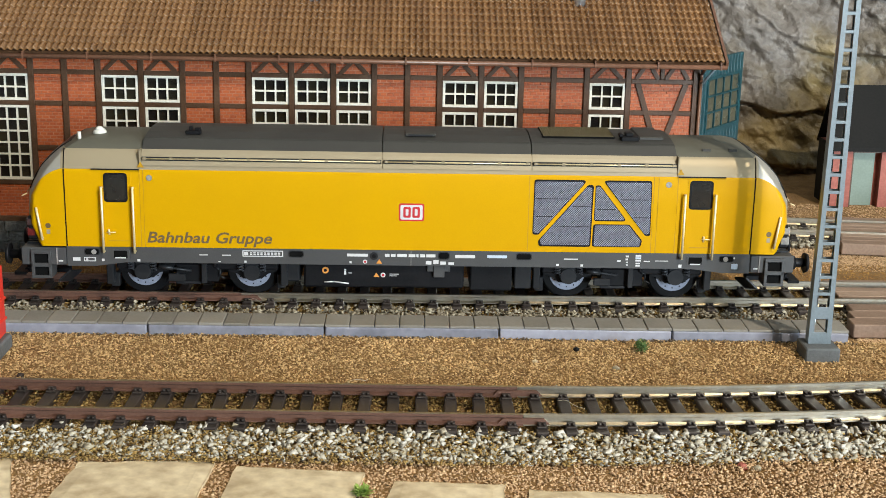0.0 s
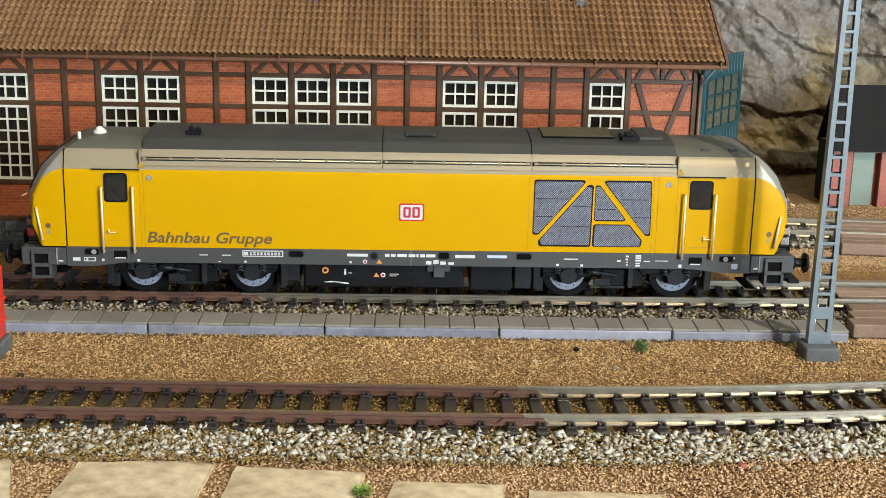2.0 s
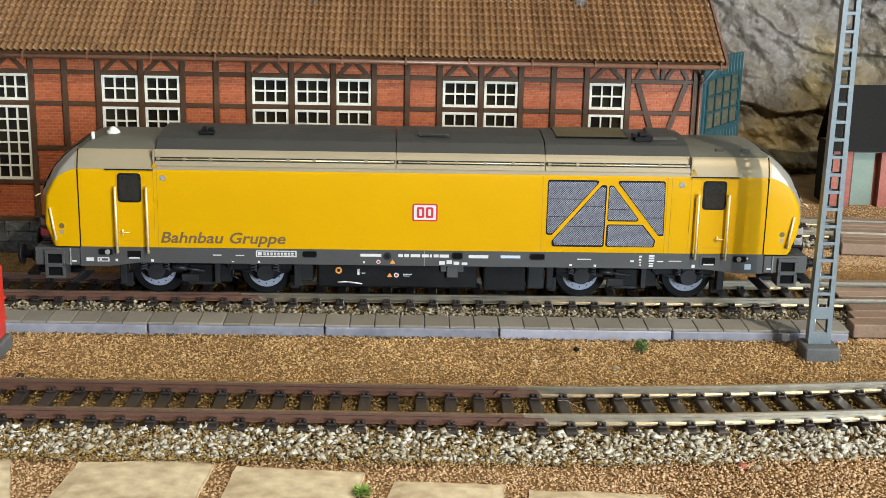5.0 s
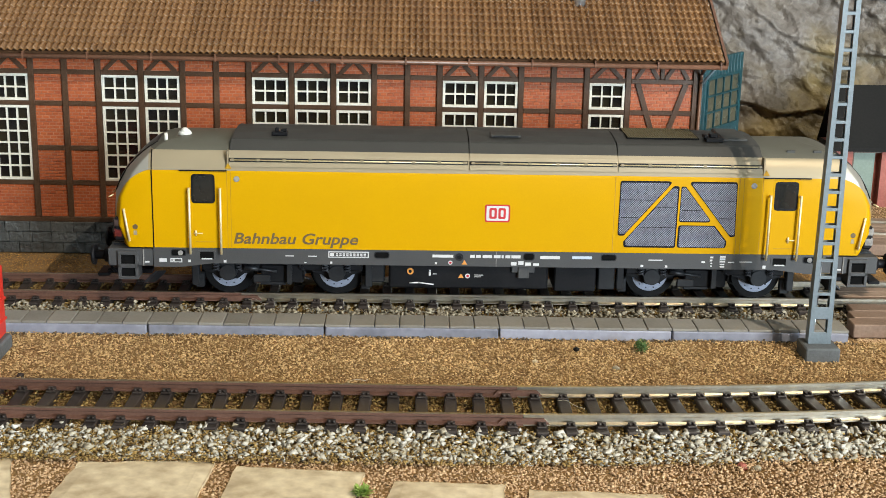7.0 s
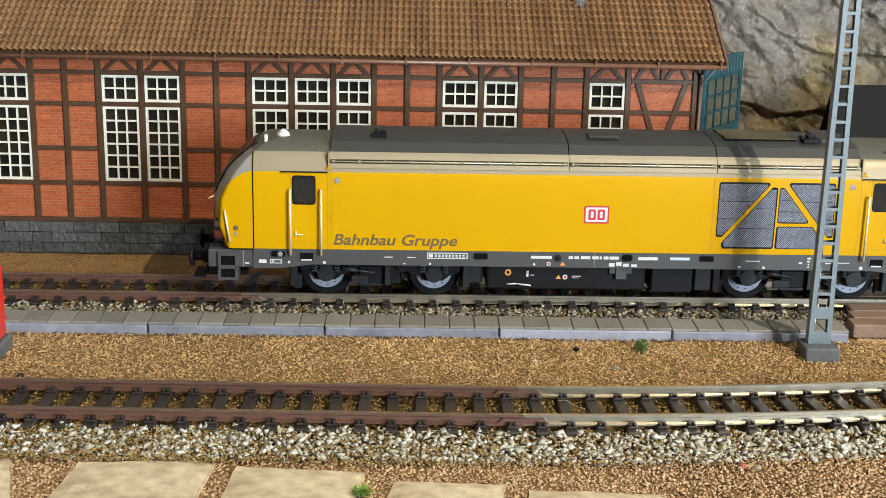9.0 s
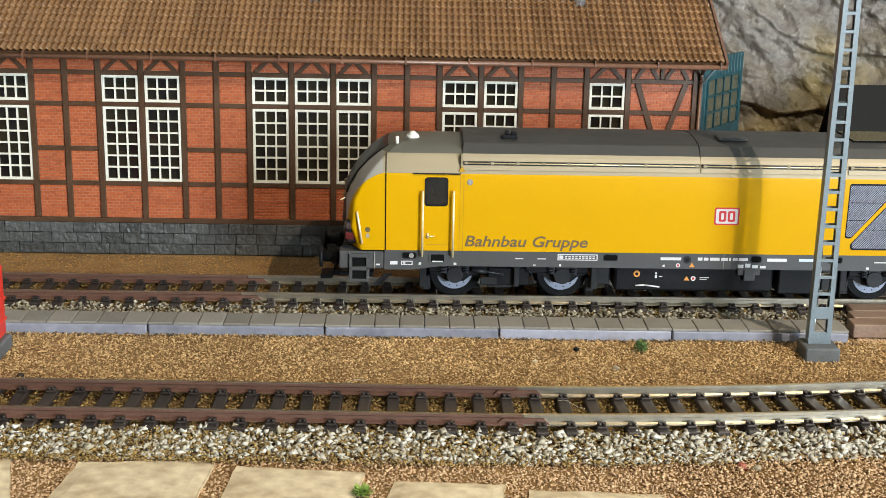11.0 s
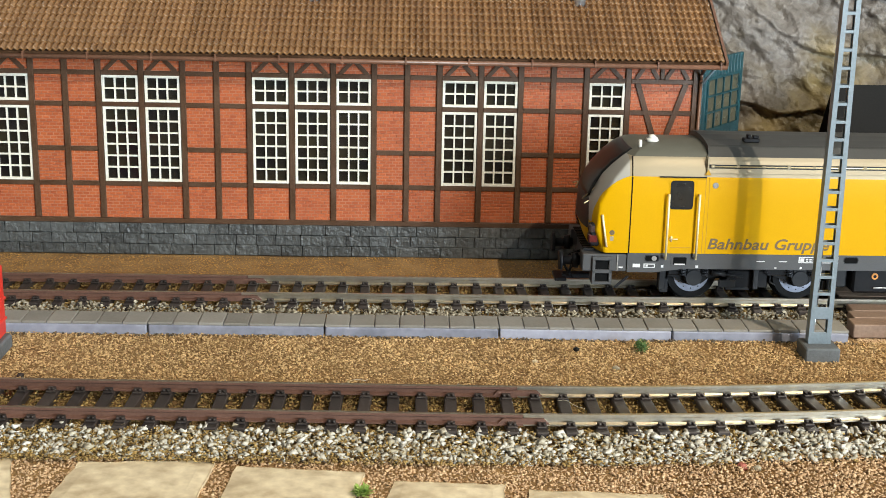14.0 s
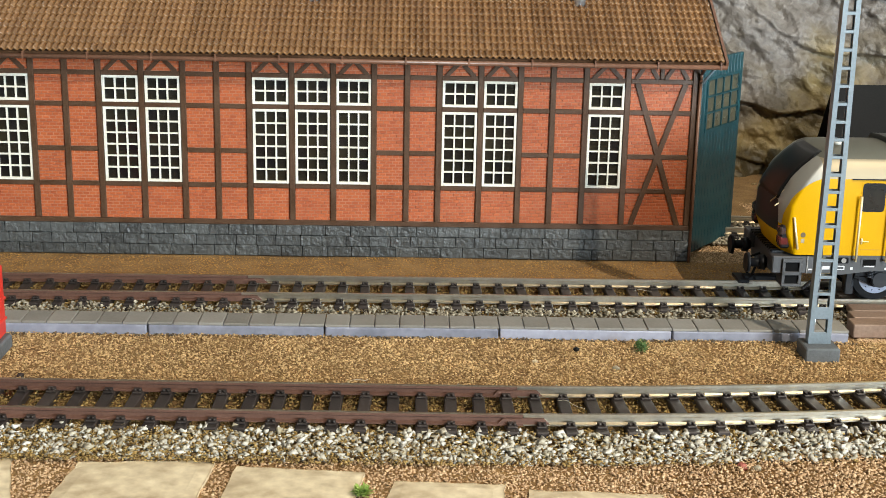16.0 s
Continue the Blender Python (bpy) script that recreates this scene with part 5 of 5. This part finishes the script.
    for a, b, c, d, k in bars:
        part("marking", prism(bmesh.new(), rect(a, b, c, d), y - 0.06, y + 0.1), M[k], loco)
    part("marking_field", prism(bmesh.new(), rect(-91.6, -88.9, 11.45, 12.15), y - 0.08, y + 0.1), M["frame_grey"], loco)
    part("marking", prism(bmesh.new(), rect(-91.3, -90.7, 11.55, 12.05), y - 0.1, y + 0.1), M["white"], loco)
    part("marking", prism(bmesh.new(), disc(-13.0, 12.0, 0.6), y - 0.06, y + 0.1), M["white"], loco)
    part("marking", prism(bmesh.new(), disc(-13.0, 12.0, 0.35), y - 0.09, y + 0.1), M["red"], loco)
    part("marking", prism(bmesh.new(), [(-9.8, 11.5), (-8.2, 11.5), (-9.0, 12.8)], y - 0.06, y + 0.1), M["orange"], loco)
    grid = part("marking_frame", prism(bmesh.new(), rect(-47.5, -36.1, 13.1, 14.9), y - 0.05, y + 0.1), M["white"], loco, "white framed brake table")
    part("table_field", prism(bmesh.new(), rect(-47.2, -36.4, 13.35, 14.65), y - 0.07, y + 0.1), M["frame_grey"], grid)
    part("table_mark", prism(bmesh.new(), rect(-47.0, -45.9, 13.5, 14.5), y - 0.09, y + 0.1), M["white"], grid)
    for i in range(9):
        for z in (13.55, 14.05):
            part("table_mark", prism(bmesh.new(), rect(-45.4 + i * 0.98, -44.75 + i * 0.98, z, z + 0.32), y - 0.09, y + 0.1), M["white"], grid)
    part("skirt_seam", prism(bmesh.new(), rect(-0.1, 0.1, 11.0, 15.4), y - 0.05, y + 0.1), M["lamp_clear"], loco)
    # lettering and emblem on the yellow side
    lettering(loco, "lettering", "Bahnbau Gruppe", -74.0, -39.1, 16.95, 3.05, -SIDE - 0.09, M["print_grey"], 0.22, 0.018)
    part("emblem", prism(bmesh.new(), rect(-3.6, 3.5, 24.0, 29.1, 0.7), -SIDE + 0.1, -SIDE - 0.10), M["red"], loco, "red and white rectangular emblem")
    part("emblem_field", prism(bmesh.new(), rect(-3.15, 3.05, 24.45, 28.65, 0.4), -SIDE + 0.1, -SIDE - 0.12), M["white"], loco)
    for a, b in ((-2.35, -0.25), (0.2, 2.3)):
        part("emblem_block", prism(bmesh.new(), rect(a, b, 25.0, 28.1, 0.5), -SIDE + 0.1, -SIDE - 0.14), M["red"], loco)
        for z in (25.6,):
            part("emblem_gap", prism(bmesh.new(), rect(a + 0.65, b - 0.65, z, z + 1.9, 0.3), -SIDE + 0.1, -SIDE - 0.16), M["white"], loco)
    # radiator grilles
    shapes = [[(34.3, 36.3), (34.2, 20.7), (35.9, 20.7), (49.0, 36.3)], [(49.3, 34.9), (36.0, 18.9), (36.2, 17.3), (50.6, 17.3), (50.8, 34.9)],
              [(51.5, 34.9), (51.4, 24.8), (60.7, 24.8), (52.7, 34.9)], [(51.4, 23.7), (51.3, 17.3), (64.9, 17.3), (65.2, 19.2), (61.5, 23.7)], [(53.6, 36.3), (66.1, 20.7), (67.5, 20.7), (67.2, 36.3)]]
    for s in (-1, 1):
        for sh in shapes:
            c = sum((Vector(p) for p in sh), Vector((0, 0))) / len(sh)
            frame_pts = rounded([tuple(c + (Vector(p) - c) * 1.02) for p in sh], 0.75)
            g = part("radiator_grille", prism(bmesh.new(), frame_pts, s * (SIDE - 0.3), s * (SIDE + 0.12)), M["black"], loco, "dark grey mesh radiator grille in black rim")
            inner = rounded([tuple(c + (Vector(p) - c) * 0.955) for p in sh], 0.6)
            part("grille_mesh", prism(bmesh.new(), inner, s * (SIDE - 0.3), s * (SIDE + 0.16)), M["mesh_grey"], g)
            if s < 0:
                zs = [p[1] for p in sh]
                for f in (0.33, 0.66):
                    z = min(zs) + (max(zs) - min(zs)) * f
                    xs = []
                    for p, q in zip(sh, sh[1:] + sh[:1]):
                        if (p[1] - z) * (q[1] - z) < 0:
                            xs.append(p[0] + (q[0] - p[0]) * (z - p[1]) / (q[1] - p[1]))
                    if len(xs) == 2 and max(zs) - min(zs) > 9:
                        part("grille_joint", prism(bmesh.new(), rect(min(xs) + 0.6, max(xs) - 0.6, z - 0.08, z + 0.08), s * SIDE, s * (SIDE + 0.2)), M["black"], g)
        part("panel_seam", prism(bmesh.new(), rect(32.75, 32.95, 15.7, 37.4), s * (SIDE - 0.1), s * (SIDE + 0.06)), M["groove"], loco)
    # roof hatches with gutter rails
    prof = [(17.05, 38.9), (16.55, 40.3), (15.6, 42.2), (14.9, 43.1), (12.5, 45.5), (11.6, 45.9), (6, 46.6), (0, 46.9)]
    ring = [(-a, b) for a, b in prof] + prof[-2::-1]
    for x0, x1, l0, l1 in ((-75.0, -8.5, 0.4, 0), (-8.2, 33.2, 0, 0), (33.5, 74.2, 0, 0.4)):
        bm = bmesh.new()
        rows = []
        for x, lean in ((x0, l0), (x1, -l1)):
            rows.append([bm.verts.new((x + lean * max(0, (z - 43.1) / 3.8), yy, z)) for yy, z in ring])
        for i in range(len(ring) - 1):
            f = bm.faces.new((rows[0][i], rows[1][i], rows[1][i + 1], rows[0][i + 1]))
            f.material_index = 1 if i in (0, 1, 2, len(ring) - 2, len(ring) - 3, len(ring) - 4) else 0
        bm.faces.new(rows[0][::-1]), bm.faces.new(rows[1])
        bmesh.ops.recalc_face_normals(bm, faces=bm.faces)
        hatch = part("roof_hatch", bm, [M["roofgrey"], M["sand"]], loco, "dark grey roof hatch with sand edge")
        for s in (-1, 1):
            part("gutter_groove", boxes((x0 + 0.2, x1 - 0.2, min(s * 16.1, s * 16.75), max(s * 16.1, s * 16.75), 40.2, 41.2)), M["spring"], hatch)
            bm = bmesh.new()
            cyl(bm, (x0 + 0.4, s * 16.95, 40.75), (x1 - 0.4, s * 16.95, 40.75), 0.2, seg=6)
            part("gutter_rail", bm, M["rail_handle"], hatch)
            n = int((x1 - x0) / 7.3)
            for i in range(n + 1):
                x = x0 + 1 + i * (x1 - x0 - 2) / n
                part("clip", boxes((x - 0.45, x + 0.45, min(s * 16.3, s * 17.2), max(s * 16.3, s * 17.2), 40.5, 41.15)), M["sand"], hatch)
    # the black edge between the hatch sections and the cabs
    for s in (-1, 1):
        for x in (-75.3, 74.5):
            part("hatch_edge", prism(bmesh.new(), rect(x - 0.2, x + 0.2, 38.0, 43.2), s * 14.6, s * 17.1), M["sand"], loco)
    # roof fittings
    bm = boxes((-63.8, -59.4, -9.5, -6.5, 46.30, 47.40), (-62.8, -61.8, -9, -7, 47.40, 48.50), (-61.2, -59.6, -9.2, -7.2, 47.40, 48.20), bevel=0.2)
    part("roof_aerial_base", bm, M["black"], loco, "small black roof fitting")
    bm = boxes((-2.0, 6.6, -8.5, -3, 46.50, 47.30), bevel=0.2)
    part("roof_cover", bm, M["roofgrey"], loco, "flat grey roof cover plate")
    part("roof_cover_frame", boxes((-1.2, 5.8, -8.6, -8.4, 46.60, 47.10)), M["spring"], loco)
    fan = part("fan_grille_bed", boxes((37.0, 57.6, -7.4, 7.4, 46.2, 46.94)), M["dark"], loco, "ochre and black mesh over the roof fan")
    for i in range(29):
        x = 37.4 + i * 0.7
        part("fan_bar", boxes((x, x + 0.17, -7.3, 7.3, 46.9, 47.04)), M["fan_bar"], fan)
    for i in range(16):
        yy = -7.3 + i * 0.96
        part("fan_bar", boxes((37.2, 57.4, yy, yy + 0.18, 46.9, 47.07)), M["fan_bar"], fan)
    bm = boxes((59.2, 64.2, -9.6, -5.6, 46.10, 47.50), (60.4, 62.6, -9.2, -6.2, 47.50, 48.50), (58.6, 59.8, -9.0, -6.0, 47.10, 48.10), bevel=0.25)
    part("exhaust_box", bm, M["black"], loco, "black exhaust box on the roof")
    part("exhaust_plate", boxes((64.4, 71.5, -8, 8, 46.10, 47.20), bevel=0.3), M["roofgrey"], loco)
    bm = bmesh.new()
    cyl(bm, (-93.4, -9.0, 43.9), (-93.4, -9.0, 46.6), 0.55, 0.5, seg=12)
    part("horn", bm, M["horn"], loco, "short white horn on the cab roof")
    bm = bmesh.new()
    cyl(bm, (-89.0, -3.0, 45.2), (-89.0, -3.0, 46.2), 2.1, 1.6, seg=20)
    cyl(bm, (-89.0, -3.0, 46.2), (-89.0, -3.0, 47.1), 1.6, 0.5, seg=20)
    part("aerial_dome", bm, M["horn"], loco, "cream aerial dome on the cab roof")
    for x in (83.0, 90.5):
        part("roof_step", boxes((x - 1.2, x + 1.2, -12.4, -11.6, 43.6, 44.8), bevel=0.1), M["roofgrey"], loco)
    for e in (-1, 1):
        for s in (-1, 1):
            cab_side(loco, e, s)
        windscreen(loco, e)
        bm = boxes((min(e * 104, e * 107.5), max(e * 104, e * 107.5), -11, 11, 8.5, 14.8), bevel=0.3)
        part("buffer_beam", bm, M["frame_grey"], loco, "dark grey buffer beam")
        n = 14
        for i in range(n):
            yy = -12.5 + 25 * i / (n - 1)
            part("tread_bar", boxes((min(e * 105.2, e * 108.6), max(e * 105.2, e * 108.6), yy - 0.35, yy + 0.35, 14.8, 15.5)), M["spring"], loco)
        bm = bmesh.new()
        tube(bm, [(e * 107, 3.5, 10.5), (e * 110.5, 4.2, 9.0), (e * 112.0, 4.0, 6.0), (e * 110.8, 3.4, 4.0)], 0.4)
        tube(bm, [(e * 107, -3.5, 10.5), (e * 110.5, -4.2, 9.0), (e * 111.4, -4.0, 6.0), (e * 110.2, -3.4, 4.0)], 0.4)
        part("air_hose", bm, M["black"], loco, "black hanging air hoses")
        bm = boxes((min(e * 100, e * 113), max(e * 100, e * 113), -1.6, 1.6, 3.2, 4.6), (min(e * 112, e * 115.5), max(e * 112, e * 115.5), -4.0, 4.0, 3.0, 4.0), bevel=0.2)
        part("coupler", bm, M["black"], loco, "black model coupler")
    # tank and boxes under the floor
    part("underfloor", boxes((-103, 103, -14.5, 14.5, 11.0, 15.4)), M["black"], loco)
    part("fuel_tank", boxes((-30.5, 15.2, -15.0, 15.0, 3.6, 11.0), bevel=0.6), M["black"], loco, "black fuel tank between the bogies")
    part("battery_box", boxes((17.0, 29.0, -14.6, 14.6, 3.0, 11.0), bevel=0.4), M["black"], loco)
    part("equipment_box", boxes((29.8, 34.6, -13.6, 13.6, 3.4, 11.0), bevel=0.3), M["spring"], loco)
    part("equipment_box", boxes((-36.0, -31.6, -13.0, 13.0, 4.6, 11.0), bevel=0.5), M["spring"], loco)
    part("tank_bracket", boxes((4.6, 11.2, -15.8, -14.8, 8.8, 10.8), (6.4, 9.6, -16.2, -14.8, 7.2, 10.8), bevel=0.2), M["frame_grey"], loco)
    part("filler_ring", prism(bmesh.new(), disc(-24.3, 8.8, 0.95), -14.9, -15.35), M["orange"], loco)
    part("filler_ring", prism(bmesh.new(), disc(-24.3, 8.8, 0.45), -14.9, -15.45), M["black"], loco)
    for a, b, c, d, k in ((-19.0, -18.4, 8.7, 9.2, "white"), (-19.0, -18.4, 7.5, 8.5, "white"), (-17.8, -16.8, 7.9, 8.1, "white"), (-6.0, -3.4, 7.7, 7.9, "white"), (-6.0, -4.0, 7.2, 7.35, "white")):
        part("marking", prism(bmesh.new(), rect(a, b, c, d), -14.9, -15.1), M[k], loco)
    part("marking", prism(bmesh.new(), [(-10.6, 6.9), (-9.0, 6.9), (-9.8, 8.2)], -14.9, -15.1), M["orange"], loco)
    part("marking", prism(bmesh.new(), disc(-7.9, 7.5, 0.7), -14.9, -15.1), M["white"], loco)
    part("marking", prism(bmesh.new(), disc(-7.9, 7.5, 0.4), -14.9, -15.14), M["red"], loco)
    bm = bmesh.new()
    tube(bm, [(-24.6, -15.6, 5.4), (-22.0, -15.8, 5.6), (-17.6, -15.6, 5.0)], 0.22, 6)
    part("pipe", bm, M["white"], loco, "thin white pipe")
    for cx in (-60.9, 60.9):
        bogie(loco, cx)
    return loco


def windscreen(loco, e):
    """Dark glass across the upper nose, with wipers."""
    bm = bmesh.new()
    rows = []
    zs = [30.5 + 13.6 * i / 10 for i in range(11)]
    for z in zs:
        w = min(half_width(z) - 3.4, 10.6)
        rows.append([bm.verts.new((e * (nose_x(-w + 2 * w * k / 12, z) + 0.14), -w + 2 * w * k / 12, z + 0.08)) for k in range(13)])
    for a, b in zip(rows[:-1], rows[1:]):
        for k in range(12):
            bm.faces.new((a[k], a[k + 1], b[k + 1], b[k])).smooth = True
    bmesh.ops.recalc_face_normals(bm, faces=bm.faces)
    r = bmesh.ops.solidify(bm, geom=bm.faces[:], thickness=0.3)
    ws = part("windscreen", bm, M["screen"], loco, "dark raked windscreen")
    bm = bmesh.new()
    for s in (-1, 1):
        tube(bm, [(e * (nose_x(s * 8, 29) + 0.6), s * 8, 29.0), (e * (nose_x(s * 12, 37) + 0.6), s * 12.4, 35.0)], 0.2, 6)
        tube(bm, [(e * (nose_x(s * 12, 30) + 0.5), s * 12.8, 29.6), (e * (nose_x(s * 12, 30) + 1.8), s * 13.6, 29.0)], 0.2, 6)
    part("wiper", bm, M["rail_handle"], ws)


M["fan_bar"] = mat("ochre_fan_mesh", (0.115, 0.088, 0.036), 0.5, 0.2, bump=0, vary=0.2)


# ---- build ----
room()
ground()
rock_wall()
engine_shed()
hut()
tracks()
kerb()
flagstones()
planks()
mast()
red_cabinet()
LOCO = locomotive()
small_things()
gravel()

# distance that the locomotive has gone, second by second, in millimetres
GONE = [(0.0, 0.0), (4.2, 0.0), (4.5, 0.5), (4.9, 3.0), (5.4, 7.3), (5.9, 12.1), (6.3, 16.3), (6.5, 18.6), (7.0, 24.15), (7.5, 30.1), (8.0, 37.0), (8.5, 44.7), (9.0, 52.1),
        (9.2, 55.3), (10.25, 73.6), (11.3, 95.4), (11.5, 99.5), (12.0, 109.9), (12.5, 121.1), (13.0, 132.8), (13.5, 145.5), (14.0, 158.1), (14.5, 171.5),
        (15.0, 185.2), (15.5, 198.5), (16.0, 212.6)]


def gone(t):
    """Smooth course through GONE."""
    k = max(i for i, r in enumerate(GONE) if r[0] <= t + 1e-9)
    if k == len(GONE) - 1:
        return GONE[-1][1]

    def slope(i):
        if i <= 1:
            return 0.0
        j = min(i + 1, len(GONE) - 1)
        return (GONE[j][1] - GONE[i - 1][1]) / (GONE[j][0] - GONE[i - 1][0])

    (t0, a), (t1, b) = GONE[k], GONE[k + 1]
    h = t1 - t0
    u = (t - t0) / h
    return (2 * u ** 3 - 3 * u * u + 1) * a + (u ** 3 - 2 * u * u + u) * h * slope(k) + (3 * u * u - 2 * u ** 3) * b + (u ** 3 - u * u) * h * slope(k + 1)


def motions():
    times = [0.0, 2.0, 4.0] + [round(4.2 + 0.2 * i, 1) for i in range(60)]
    walk(LOCO, [(t, at(gone(t), MAIN_TURN * (gone(t) + 70), 0, 0, 0, math.degrees(MAIN_TURN))) for t in times])
    for x, wheelset in WHEELS:
        walk(wheelset, [(t, at(x, 0, 7.2) @ Matrix.Rotation(gone(t) / 7.2, 4, "Y")) for t in times])


motions()
